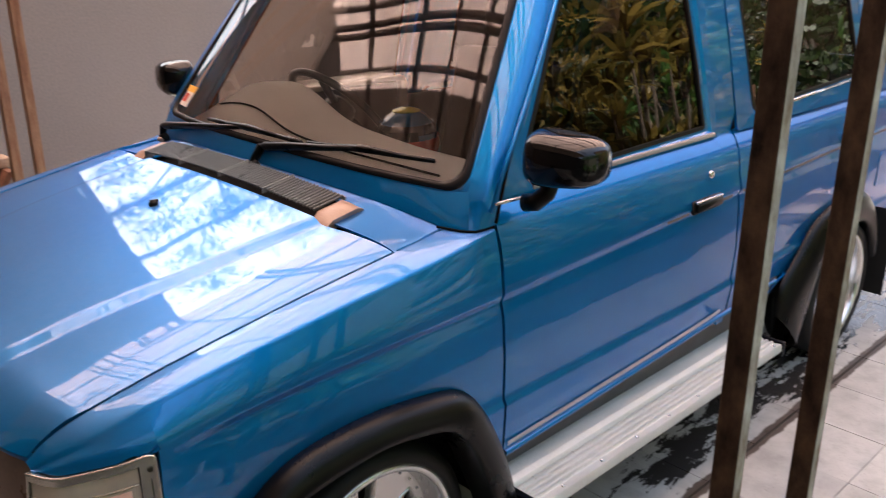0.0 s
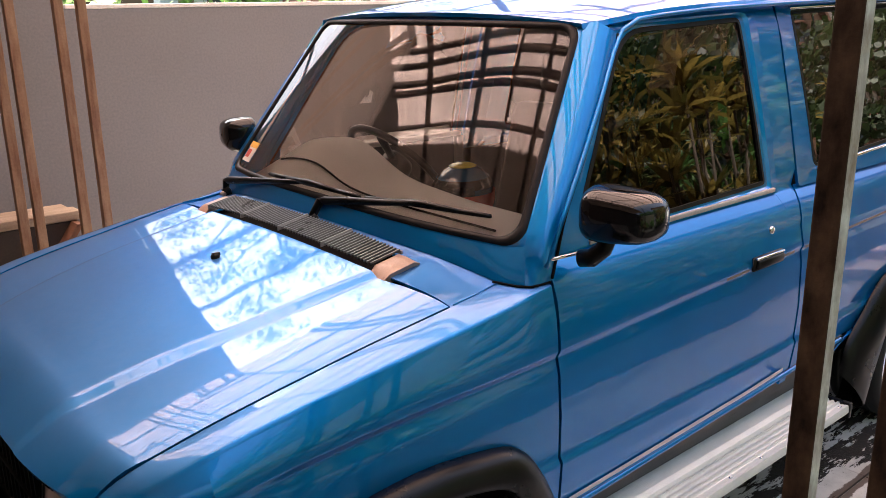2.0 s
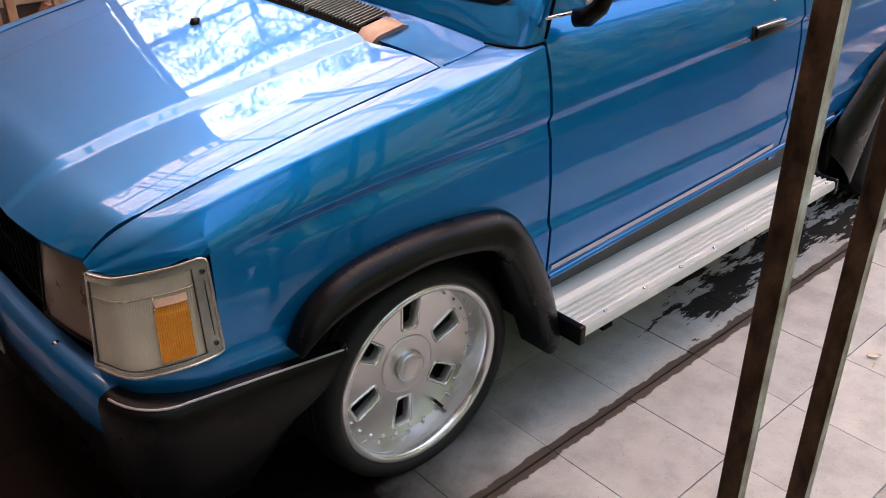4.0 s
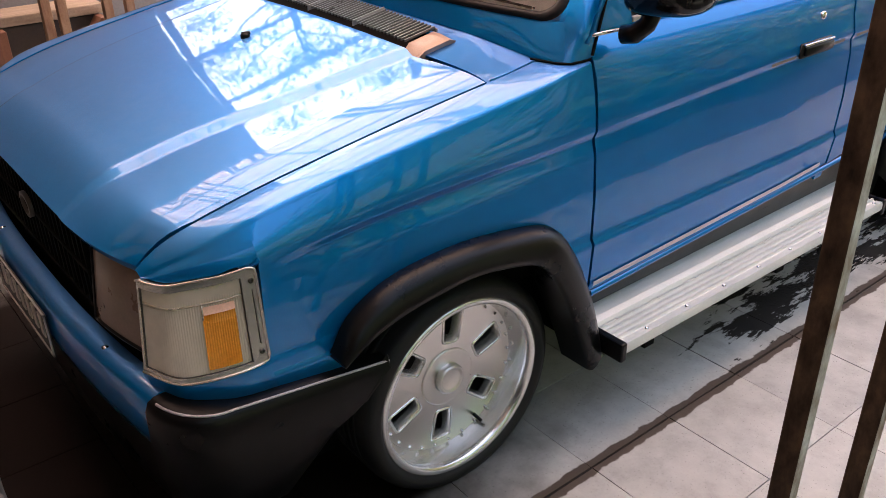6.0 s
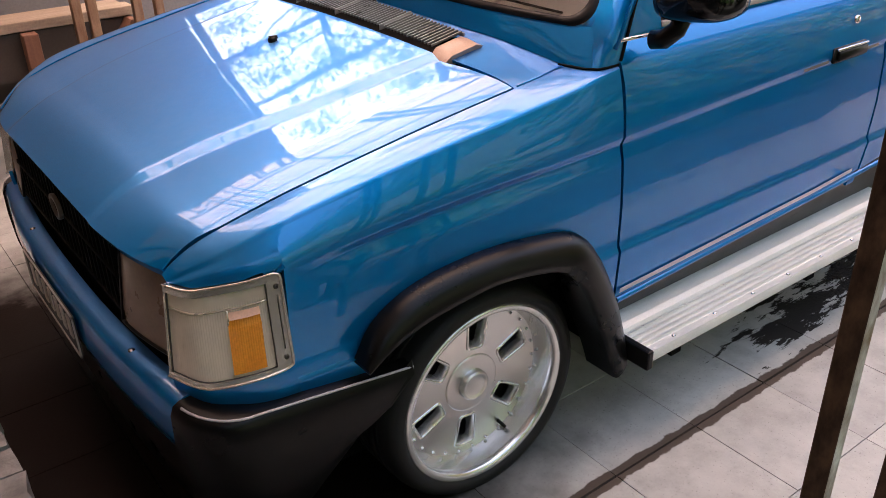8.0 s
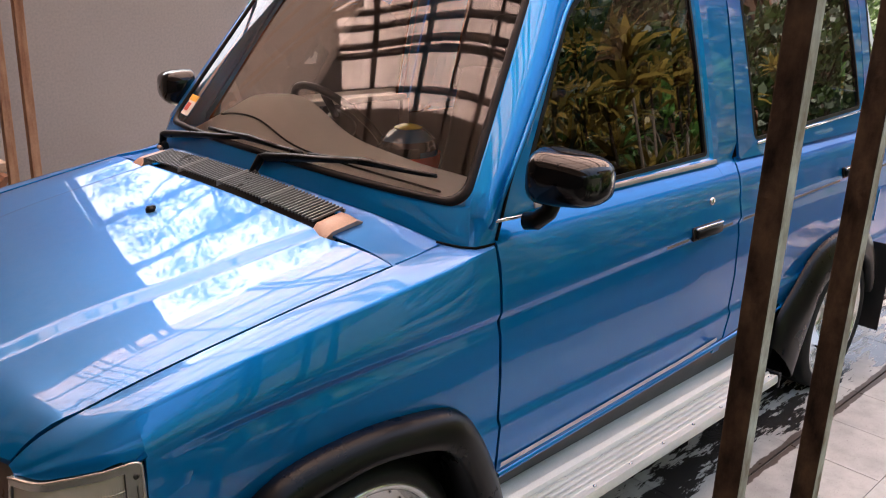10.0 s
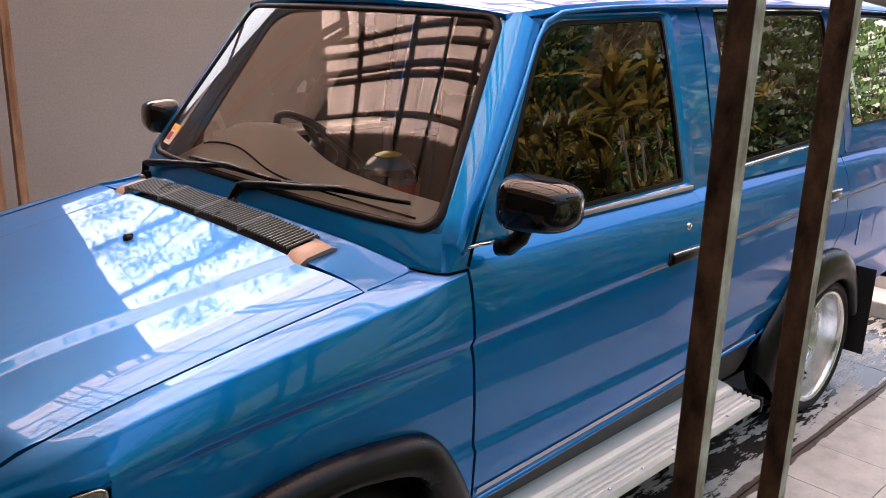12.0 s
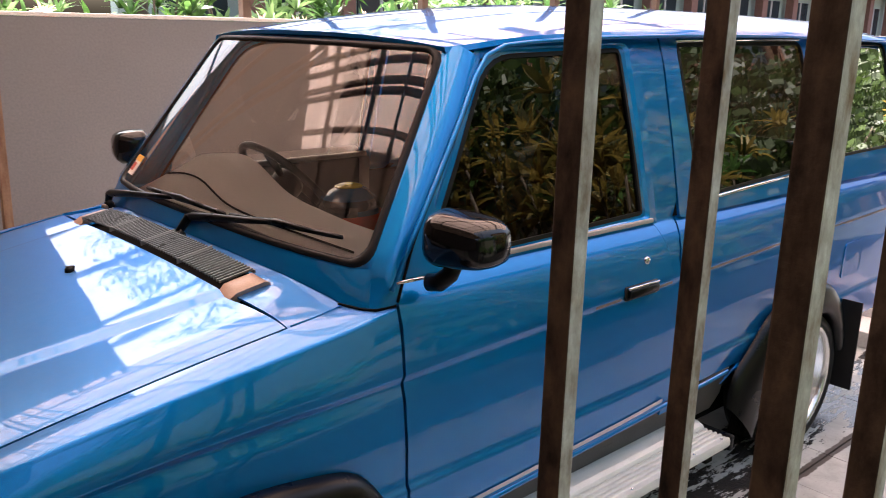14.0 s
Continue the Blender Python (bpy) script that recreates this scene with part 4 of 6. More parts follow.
def sides(s):
    # pillar between the doors
    rows = []
    for z in door_levels(1.55) + [1.2, 1.3, 1.4, 1.5, 1.6, 1.66, 1.725]:
        if z <= 1.145:
            a, b, y = door_edge_rear(z) + 0.005, rear_edge_front(z) - 0.005, None
            row = [(x, -s * (side_y(x, z) - 0.003), z) for x in steps(a, b, 3)]
        else:
            a = lin(z, [(1.145, 1.484), (1.71, 1.496)])
            b = lin(z, [(1.145, 1.608), (1.71, 1.628)])
            row = [(x, -s * (cabin_y(z) + 0.001), z) for x in steps(a, b, 3)]
        rows.append(row)
    part("door_pillar", grid_mesh(rows), PAINT, car, thick=0.012)
    # rear quarter
    rows = []
    for u in steps(0.0, 1.0, 30):
        row = []
        for z in door_levels(2.9):
            xf = rear_edge_rear(z) + 0.006
            x = xf + (3.62 - xf) * u
            z2 = max(z, rear_arch_z(x)) if x < 2.90 else z
            row.append((x, -s * side_y(x, z2), z2))
        rows.append(row)
    q = part("quarter_panel", grid_mesh(rows), PAINT, car, thick=0.012)
    win = [(2.800, 1.238), (3.51, 1.245), (3.47, 1.715), (2.806, 1.722)]
    o = [(2.710, 1.140), (3.62, 1.140), (3.59, 1.742), (2.722, 1.744)]
    bm = bmesh.new()
    frame_strip(bm, outline(o, 0.02), outline(win, 0.04), s, 0.004, 0.0)
    part("quarter_frame", bm, PAINT, car, thick=0.01)
    window(s, win, 0.04, "quarter_glass", q)
    # fuel flap
    if s == 1:
        o = outline([(2.885, 0.705), (3.075, 0.705), (3.075, 0.865), (2.885, 0.865)], 0.025, dense=2)
        bm = bmesh.new()
        vs = [bm.verts.new((x, -(side_y(x, z) + 0.004), z)) for x, z in o]
        bm.faces.new(vs)
        bmesh.ops.triangulate(bm, faces=bm.faces)
        part("fuel_flap", bm, PAINT, q, thick=0.006)
    # silver side stripe
    for x0, x1 in ((1.10, 1.225), (1.42, 1.505), (1.58, 2.41), (2.60, 2.700), (2.725, 3.55)):
        bm = bmesh.new()
        rows = []
        for x in steps(x0, x1, 10):
            g = groove_z(x)
            rows.append([(x, -s * (side_y(x, g) + 0.0015), g - 0.005), (x, -s * (side_y(x, g) + 0.004), g), (x, -s * (side_y(x, g) + 0.0015), g + 0.005)])
        add_grid(bm, rows)
        part("side_stripe", bm, STRIPE, car, "thin silver side stripe")
    # sill under the doors
    rows = []
    for x in steps(0.41, 1.99, 20):
        rows.append([(x, -s * y, z + (sill_z(x) - 0.452) * (z - 0.33) / 0.122) for y, z in ((0.812, 0.452), (0.806, 0.440), (0.795, 0.42), (0.785, 0.38), (0.75, 0.33))])
    part("sill", grid_mesh(rows), SILL, car, "dark sill", thick=0.01)
    rows = []
    for x in steps(0.42, 1.98, 20):
        rows.append([(x, -s * y, z + sill_z(x) - 0.452) for y, z in ((0.800, 0.447), (0.816, 0.447), (0.820, 0.440), (0.816, 0.430), (0.80, 0.428))])
    part("sill_edge", grid_mesh(rows), PAINT, car)


SILL = surface("dusty_black_sill", (0.03, 0.03, 0.03), (0.06, 0.058, 0.055), 10, (0.5, 0.7), fine=120, relief=0.2)
sides(1)
sides(-1)


# ---- wheel flares, wheels, running boards ----
def flare(s, cx, outer, inner, label):
    """Black plastic arch between an outer edge on the body and an inner edge."""
    n = 40

    def resample(pts):
        d = [0.0]
        for a, b in zip(pts, pts[1:]):
            d.append(d[-1] + math.hypot(b[0] - a[0], b[1] - a[1]))
        px = [(k, p[0]) for k, p in zip(d, pts)]
        pz = [(k, p[1]) for k, p in zip(d, pts)]
        return [(curve(d[-1] * i / n, px), curve(d[-1] * i / n, pz)) for i in range(n + 1)]

    o, i = resample(outer), resample(inner)
    rows = []
    for (xo, zo), (xi, zi) in zip(o, i):
        y0 = 0.842 - taper(xo + cx) + 0.001
        prof = ((-0.01, -0.004), (0.0, 0.006), (0.06, 0.020), (0.18, 0.034), (0.40, 0.048), (0.70, 0.054), (0.90, 0.053), (0.97, 0.047), (1.0, 0.036), (1.0, -0.06))
        rows.append([(cx + xo + (xi - xo) * k, -s * (y0 + b), zo + (zi - zo) * k) for k, b in prof])
    part("wheel_flare", grid_mesh(rows), FLARE_PLASTIC, car, label, thick=0.004)


F_OUT = [(-0.395, 0.612), (-0.352, 0.682), (-0.266, 0.734), (-0.16, 0.757), (-0.03, 0.763), (0.10, 0.750), (0.195, 0.730), (0.250, 0.695), (0.300, 0.628), (0.345, 0.540), (0.385, 0.443), (0.425, 0.300)]
F_IN = [(-0.392, 0.598), (-0.350, 0.624), (-0.305, 0.646), (-0.235, 0.668), (-0.15, 0.684), (-0.05, 0.694), (0.06, 0.680), (0.140, 0.656), (0.190, 0.612), (0.235, 0.540), (0.285, 0.430), (0.330, 0.320), (0.352, 0.256)]
R_OUT = [(-0.61, 0.36), (-0.59, 0.46), (-0.55, 0.510), (-0.46, 0.580), (-0.38, 0.650), (-0.27, 0.704), (-0.10, 0.735), (0.06, 0.735), (0.17, 0.705), (0.25, 0.640), (0.30, 0.55), (0.33, 0.46)]
R_IN = [(-0.47, 0.20), (-0.44, 0.27), (-0.39, 0.375), (-0.33, 0.49), (-0.275, 0.545), (-0.13, 0.595), (0.0, 0.612), (0.09, 0.600), (0.16, 0.565), (0.21, 0.505), (0.245, 0.44), (0.265, 0.39)]
for _s in (1, -1):
    flare(_s, 0.0, F_OUT, F_IN, "matt black plastic wheel flare")
    flare(_s, REAR_AXLE, R_OUT, R_IN, "matt black plastic wheel flare")
    part("mud_flap", box(2.955, 2.963, -0.90 if _s > 0 else 0.68, -0.68 if _s > 0 else 0.90, 0.185, 0.60), RUBBER, car, "black rubber mud flap", smooth=False, bevel=0.003)


SPIN = -0.087


def make_wheel(dish):
    """A wheel about the origin, its outer side towards -y."""
    w = new("wheel")
    w.parent = car
    R, rim = 0.304, 0.252
    bm = bmesh.new()
    add_lathe(bm, [(rim - 0.004, 0.0), (rim + 0.006, -0.012), (R - 0.035, -0.020), (R - 0.014, -0.012), (R - 0.004, 0.004), (R, 0.03),
                   (R, 0.16), (R - 0.01, 0.19), (R - 0.05, 0.20), (rim - 0.01, 0.19)], 64)
    part("tyre", bm, RUBBER, w, "black low-profile tyre")
    bm = bmesh.new()
    for i in range(5):
        add_lathe(bm, [(R + 0.0005, 0.035 + i * 0.026), (R + 0.0022, 0.036 + i * 0.026), (R + 0.0022, 0.052 + i * 0.026), (R + 0.0005, 0.053 + i * 0.026)], 64)
    part("tread", bm, RUBBER, w)
    # polished lip and barrel
    bm = bmesh.new()
    add_lathe(bm, [(rim + 0.004, 0.004), (rim + 0.003, -0.008), (rim - 0.003, -0.012), (rim - 0.014, -0.010), (rim - 0.020, -0.002), (rim - 0.024, 0.012),
                   (rim - 0.030, dish * 0.8), (rim - 0.034, dish), (rim - 0.036, dish + 0.004), (rim - 0.036, 0.18)], 72)
    part("rim", bm, ALLOY, w, "polished alloy rim with a deep lip")
    # flat disc with six slots, each with a rolled edge and a deep wall
    r0, r1, rout = 0.106, 0.188, rim - 0.033
    face = dish - 0.004

    def slot_loop(k, grow):
        am = 2 * math.pi * (k * 12 + 5.5) / 72 + SPIN
        pts = outline([(r0 - grow, -0.021 - grow), (r1 + grow, -0.028 - grow), (r1 + grow, 0.028 + grow), (r0 - grow, 0.021 + grow)], 0.010 + 0.6 * max(grow, -0.004), 4, 1)
        return [(r * math.cos(am) - t * math.sin(am), r * math.sin(am) + t * math.cos(am)) for r, t in pts]

    bm = bmesh.new()
    loops = [[(rout * math.cos(2 * math.pi * k / 72), rout * math.sin(2 * math.pi * k / 72)) for k in range(72)]]
    loops += [slot_loop(k, 0.008) for k in range(6)]
    edges = []
    for lp in loops:
        vs = [bm.verts.new((x, face, z)) for x, z in lp]
        edges += [bm.edges.new((vs[i], vs[(i + 1) % len(vs)])) for i in range(len(vs))]
    bmesh.ops.triangle_fill(bm, use_beauty=True, edges=edges)
    part("wheel_disc", bm, BRUSHED, w, "brushed alloy disc with six slots", smooth=False)
    for k in range(6):
        rings = [[(x, face + d, z) for x, z in slot_loop(k, g)] for g, d in ((0.008, 0.0), (0.0055, -0.0035), (0.003, -0.004), (0.0005, -0.001), (-0.002, 0.006), (-0.004, 0.026))]
        part("slot_border", grid_mesh([r + r[:1] for r in rings]), ALLOY, w)
    # cap, ring and rivets
    bm = bmesh.new()
    d0 = face
    add_lathe(bm, [(0.084, d0 + 0.004), (0.083, d0 - 0.003), (0.080, d0 - 0.0045), (0.076, d0 - 0.004), (0.040, d0 - 0.005)], 48)
    part("hub_ring", bm, BRUSHED, w)
    bm = bmesh.new()
    add_lathe(bm, [(0.043, d0), (0.043, d0 - 0.016), (0.040, d0 - 0.023), (0.035, d0 - 0.024), (0.031, d0 - 0.020), (0.027, d0 - 0.019), (0.0, d0 - 0.0195)], 40)
    part("hub_cap", bm, BRUSHED, w, "polished hub cap")
    for k in range(28):
        a = 2 * math.pi * k / 28
        bm = bmesh.new()
        add_lathe(bm, [(0.0045, 0.0), (0.0045, -0.006), (0.0, -0.009)], 8, "y", pose(0.208 * math.cos(a), face, 0.208 * math.sin(a)))
        part("rivet", bm, CHROME, w)
    part("valve", tube([(0.092, dish - 0.004, -0.172), (0.098, dish - 0.032, -0.182)], 0.005, 8), BLACK_PLASTIC, w, "black tyre valve")
    # dark brake drum behind the slots
    bm = bmesh.new()
    add_lathe(bm, [(0.0, dish + 0.040), (0.205, dish + 0.040), (0.205, dish + 0.10)], 32)
    part("brake_drum", bm, INNER, w, "dark brake drum")
    return w


wheel = make_wheel(0.064)
wheel.matrix_basis = pose(0, -0.769, 0.304)
rear_wheel = make_wheel(0.095)
rear_wheel.matrix_basis = pose(REAR_AXLE, -0.828, 0.304)
copy_thing(wheel, pose(0, 0.769, 0.304, 0, 0, 180))
copy_thing(rear_wheel, pose(REAR_AXLE, 0.828, 0.304, 0, 0, 180))


def running_board(s):
    rows = []
    prof = [(0.750, 0.360), (0.800, 0.358), (0.835, 0.352), (0.852, 0.345), (0.858, 0.338)]
    y = 0.860
    for k in range(4):
        prof += [(y, 0.332), (y + 0.0035, 0.3375), (y + 0.0105, 0.3385), (y + 0.014, 0.332), (y + 0.0175, 0.331)]
        y += 0.0195
    prof += [(0.940, 0.334), (0.950, 0.334), (0.953, 0.336), (0.962, 0.336), (0.965, 0.328), (0.966, 0.310), (0.960, 0.300), (0.930, 0.298), (0.750, 0.300), (0.750, 0.360)]
    for x in steps(0.425, 1.80, 12):
        rows.append([(x, -s * (a - 0.016), b + 0.006) for a, b in prof])
    b = part("running_board", grid_mesh(rows), ALU_STEP, car, "ribbed aluminium running board", smooth=False)
    for x in steps(0.50, 1.74, 7):
        for yy in (0.850, 0.930):
            bm = bmesh.new()
            add_lathe(bm, [(0.0065, 0.330), (0.0065, 0.342), (0.0, 0.3445)], 8, "z", pose(x + (0.03 if yy > 0.9 else 0), -s * yy, 0))
            part("bolt", bm, CHROME, b)
    for x0, x1 in ((0.402, 0.426), (1.799, 1.822)):
        bm = bmesh.new()
        add_box(bm, x0, x1, -0.953, -0.78, 0.290, 0.349)
        part("end_cap", bm if s > 0 else flip(bm, 1), BLACK_PLASTIC, b, "black end cap", smooth=False, bevel=0.006)
    for x in (0.55, 1.2, 1.7):
        bm = bmesh.new()
        add_box(bm, x - 0.02, x + 0.02, -0.93, -0.55, 0.272, 0.302)
        part("bracket", bm if s > 0 else flip(bm, 1), INNER, b, smooth=False)


running_board(1)
running_board(-1)


# ---- nose: bumper, lamps, grille ----
def bumper():
    b = new("front_bumper")
    b.parent = car
    b["label"] = "blue and black front bumper"

    def shell(plan, prof):
        rows = []
        for (x, y, nx, ny) in plan:
            rows.append([(x + nx * o, y + ny * o, z) for o, z in prof])
        return grid_mesh(rows)

    def plan_front():
        out = []
        for v in steps(-1.0, 1.0, 36):
            y = 0.70 * v
            x = -0.740 + 0.045 * abs(v) ** 2.4
            out.append((x, y, -1.0, 0.0))
        return out

    def plan_corner(s):
        out = []
        for k in steps(0.0, 1.0, 20):
            if k < 0.45:
                a = k / 0.45 * math.pi / 2
                x = -0.695 + 0.058 * (1 - math.cos(a)) * 1.2
                y = 0.700 + 0.085 * math.sin(a)
                nx, ny = -math.cos(a), math.sin(a)
            else:
                t = (k - 0.45) / 0.55
                x = -0.625 + (0.365) * t
                y = 0.785 + 0.030 * t
                nx, ny = 0.0, 1.0
            out.append((x, -s * y, nx, -s * ny))
        return out

    prof = [(0.0, 0.606), (0.030, 0.604), (0.046, 0.597), (0.055, 0.580), (0.057, 0.50), (0.052, 0.470), (0.040, 0.455), (0.0, 0.45)]
    part("bumper_bar", shell(plan_front(), prof), PAINT, b, "blue painted bumper bar", thick=0.006)
    prof2 = [(0.01, 0.45), (0.040, 0.448), (0.034, 0.36), (0.015, 0.26), (-0.02, 0.24)]
    part("lower_valance", shell(plan_front(), prof2), BLACK_PLASTIC, b, "dark lower valance", thick=0.006)
    for s in (1, -1):
        pl = plan_corner(s)
        rows = []
        for i, (x, y, nx, ny) in enumerate(pl):
            k = i / (len(pl) - 1)
            zt = lin(k, [(0, 0.602), (0.45, 0.588), (1.0, 0.545)])
            zb = lin(k, [(0, 0.30), (0.3, 0.275), (0.60, 0.285), (1.0, 0.525)])
            o = lin(k, [(0, 1.0), (0.45, 0.75), (1.0, 0.35)])
            pr = [(-0.02, zt), (0.042 * o, zt - 0.002), (0.056 * o, zt - 0.010), (0.064 * o, zt - 0.03), (0.066 * o, zt - 0.10), (0.060 * o, (zt + zb) / 2 - 0.05), (0.045 * o, zb + 0.03), (0.01 * o, zb)]
            rows.append([(x + nx * a, y + ny * a, max(z, zb)) for a, z in pr])
        c = part("bumper_corner", grid_mesh(rows), BLACK_PLASTIC, b, "matt black bumper corner", thick=0.006)
        pts = []
        for i, (x, y, nx, ny) in enumerate(pl):
            k = i / (len(pl) - 1)
            zt = lin(k, [(0, 0.602), (0.45, 0.588), (1.0, 0.545)])
            o = lin(k, [(0, 1.0), (0.45, 0.75), (1.0, 0.35)])
            if k > 0.04:
                pts.append((x + nx * 0.050 * o, y + ny * 0.050 * o, zt - 0.003))
        bm = bmesh.new()
        add_tube(bm, pts, 0.0028, 6)
        part("edge_strip", bm, EDGE_GREY, c, "worn grey edge strip")
    for y in (-0.47, 0.30):
        bm = bmesh.new()
        add_lathe(bm, [(0.008, 0.594), (0.008, 0.602), (0.0, 0.604)], 10, "z", pose(-0.768 + 0.045 * abs(y / 0.7) ** 2.4, y, 0.003))
        part("bolt", bm, CHROME, b)
    # registration plate with unreadable marks as bars
    plate = part("number_plate", box(-0.806, -0.802, -0.20, 0.25, 0.455, 0.575), PLATE_BLACK, b, "black plate with a pale border", smooth=False)
    bm = bmesh.new()
    for y0, y1, z0, z1 in ((-0.20, 0.25, 0.455, 0.461), (-0.20, 0.25, 0.569, 0.575), (-0.20, -0.194, 0.455, 0.575), (0.244, 0.25, 0.455, 0.575)):
        add_box(bm, -0.809, -0.805, y0, y1, z0, z1)
    part("plate_border", bm, PLATE_WHITE, plate, smooth=False)
    for k in range(7):
        part("plate_bar", box(-0.809, -0.805, -0.165 + k * 0.055, -0.135 + k * 0.055, 0.495, 0.556), PLATE_WHITE, plate, smooth=False)


EDGE_GREY = surface("worn_grey_edge", (0.42, 0.39, 0.38), (0.56, 0.53, 0.52), 12, (0.3, 0.45), fine=200, relief=0.1)
PLATE_BLACK = flat_mat("black_plate", (0.02, 0.02, 0.02))
PLATE_WHITE = flat_mat("pale_plate_paint", (0.55, 0.52, 0.48))
AMBER = surface("amber_lens", (0.85, 0.28, 0.02), (0.95, 0.36, 0.03), 20, (0.12, 0.2), fine=200, relief=0.0, coat=0.5)
AMBER_LIT = surface("lit_amber_facet", (0.85, 0.50, 0.34), (0.92, 0.58, 0.42), 20, (0.12, 0.2), fine=200, relief=0.0, coat=0.5)
BEZEL = surface("dull_silver_trim", (0.60, 0.57, 0.50), (0.74, 0.71, 0.64), 14, (0.14, 0.26), metal=0.75, fine=200, relief=0.02)
REFLECTOR = surface("lamp_reflector", (0.80, 0.72, 0.56), (0.90, 0.83, 0.68), 8, (0.22, 0.34), metal=0.7, fine=120, relief=0.1)
HEAD_GLASS = surface("dusty_headlamp_glass", (0.12, 0.072, 0.042), (0.21, 0.135, 0.085), 6, (0.25, 0.4), fine=120, relief=0.1, coat=0.25)
bumper()


def corner_lamp(s):
    root = new("corner_lamp")
    root.parent = car
    root["label"] = "clear corner lamp with an amber section"

    def strip(k0, k1, f0, f1, nk, nf, push, rounded=0.0):
        rows = []
        for k in steps(k0, k1, nk):
            row = []
            for f in steps(f0, f1, nf):
                u = min(1.0, max(0.0, (k - 0.90) / 0.10))
                g = 0.5 + (f - 0.5) * (1.0 - rounded * (1.0 - math.sqrt(1.0 - u * u)))
                z = lamp_bot(k) + (lamp_top(k) - lamp_bot(k)) * g
                x, y, z = corner_pt(k, z)
                nx, ny = -(1 - k) * 0.9 - 0.2, 0.3 + k
                l = math.hypot(nx, ny)
                p = push(k, f) if callable(push) else push
                row.append((x + nx / l * p, -s * (y + ny / l * p), z))
            rows.append(row)
        return grid_mesh(rows)

    part("lamp_body", strip(0, 1, 0, 1, 16, 6, -0.018), REFLECTOR, root)
    # bezel
    bz = bmesh.new()
    for a in ((0, 0.86, 0, 0.055, 16, 2), (0, 0.86, 0.925, 1.0, 16, 2), (0.86, 1.0, 0.0, 1.0, 12, 14), (0, 0.02, 0, 1, 1, 8)):
        t = strip(*a, 0.008, 0.14)
        me = bpy.data.meshes.new("tmp")
        t.to_mesh(me)
        t.free()
        bz.from_mesh(me)
        bpy.data.meshes.remove(me)
    part("bezel", bz, BEZEL, root, "dull silver bezel", thick=0.02)
    part("lamp_surround", strip(0.88, 1.05, -0.03, 1.05, 6, 6, -0.011), PAINT, root, "blue painted lamp surround")
    rim = [(k, 1.0) for k in steps(0.0, 0.90, 14)] + [(k, 1.0) for k in steps(0.915, 0.980, 8)] + [(0.985, f) for f in steps(0.93, 0.07, 6)]
    rim += [(k, 0.0) for k in steps(0.980, 0.915, 8)] + [(k, 0.0) for k in steps(0.90, 0.0, 14)]
    ridge = []
    for k, f in rim:
        u = min(1.0, max(0.0, (k - 0.90) / 0.10))
        g = 0.5 + (f - 0.5) * (1.0 - (0.14 * (1.0 - math.sqrt(1.0 - u * u)) if f in (0.0, 1.0) else 0.0))
        x, y, z = corner_pt(k, lamp_bot(k) + (lamp_top(k) - lamp_bot(k)) * g)
        nx, ny = -(1 - k) * 0.9 - 0.2, 0.3 + k
        l = math.hypot(nx, ny)
        ridge.append((x + nx / l * 0.009, -s * (y + ny / l * 0.009), z))
    part("bezel_ridge", tube(ridge, 0.0028, 6), BEZEL, root, "dull silver raised edge")
    # ribbed lens
    lens = part("lens", strip(0.02, 0.86, 0.05, 0.93, 84, 8, lambda k, f: 0.002 + (0.00025 * (-1) ** round((k - 0.02) / 0.84 * 84) if f < 0.72 else 0.0)), LENS_CLEAR, root, "clear ribbed lens", smooth=False)
    lens.visible_shadow = False
    part("amber_lens", strip(0.53, 0.78, 0.10, 0.72, 28, 4, lambda k, f: 0.007 + 0.0003 * (-1) ** round((k - 0.53) / 0.25 * 28) - 0.010 * max(0, (f - 0.6) / 0.12) ** 2), AMBER, root, "orange indicator lens", smooth=False, thick=0.008)
    # top facet of the amber lens, its pinkish highlight put into the colour
    bm = bmesh.new()
    rows = []
    for k in steps(0.53, 0.78, 8):
        z0, z1 = (lamp_bot(k) + (lamp_top(k) - lamp_bot(k)) * f for f in (0.66, 0.71))
        x0, y0, _z = corner_pt(k, z0)
        rows.append([(x0 - 0.002, -s * (y0 + 0.009), z0), (x0 + 0.002, -s * (y0 - 0.004), z1 + 0.01)])
    add_grid(bm, rows)
    part("amber_top", bm, AMBER_LIT, root, "lens facet with a pale pink highlight painted in", thick=0.004)
    for f in (0.13, 0.87):
        z = lamp_bot(0.93) + (lamp_top(0.93) - lamp_bot(0.93)) * f
        x, y, z = corner_pt(0.93, z)
        bm = bmesh.new()
        add_lathe(bm, [(0.005, 0.006), (0.005, 0.011), (0.002, 0.012), (0.0, 0.009)], 12, "y", Matrix.Translation((x, -s * y, z)) @ Matrix.Diagonal((1, -s, 1, 1)))
        part("screw", bm, SCREW, root, "dark screw")
    slit = []
    for f in steps(0.22, 0.78, 6):
        x, y, z = corner_pt(0.935, lamp_bot(0.935) + (lamp_top(0.935) - lamp_bot(0.935)) * f)
        slit.append((x - 0.001, -s * (y + 0.0085), z))
    part("flange_slit", tube(slit, 0.0012, 5), SCREW, root, "dark slit in the lamp flange")
    # dark line round the lens and a ledge under its plain upper band
    def lens_pt(k, f, p):
        z = lamp_bot(k) + (lamp_top(k) - lamp_bot(k)) * f
        x, y, z = corner_pt(k, z)
        nx, ny = -(1 - k) * 0.9 - 0.2, 0.3 + k
        l = math.hypot(nx, ny)
        return (x + nx / l * p, -s * (y + ny / l * p), z)

    loop = [lens_pt(k, 0.055, 0.004) for k in steps(0.022, 0.855, 14)] + [lens_pt(0.855, f, 0.004) for f in steps(0.055, 0.925, 5)]
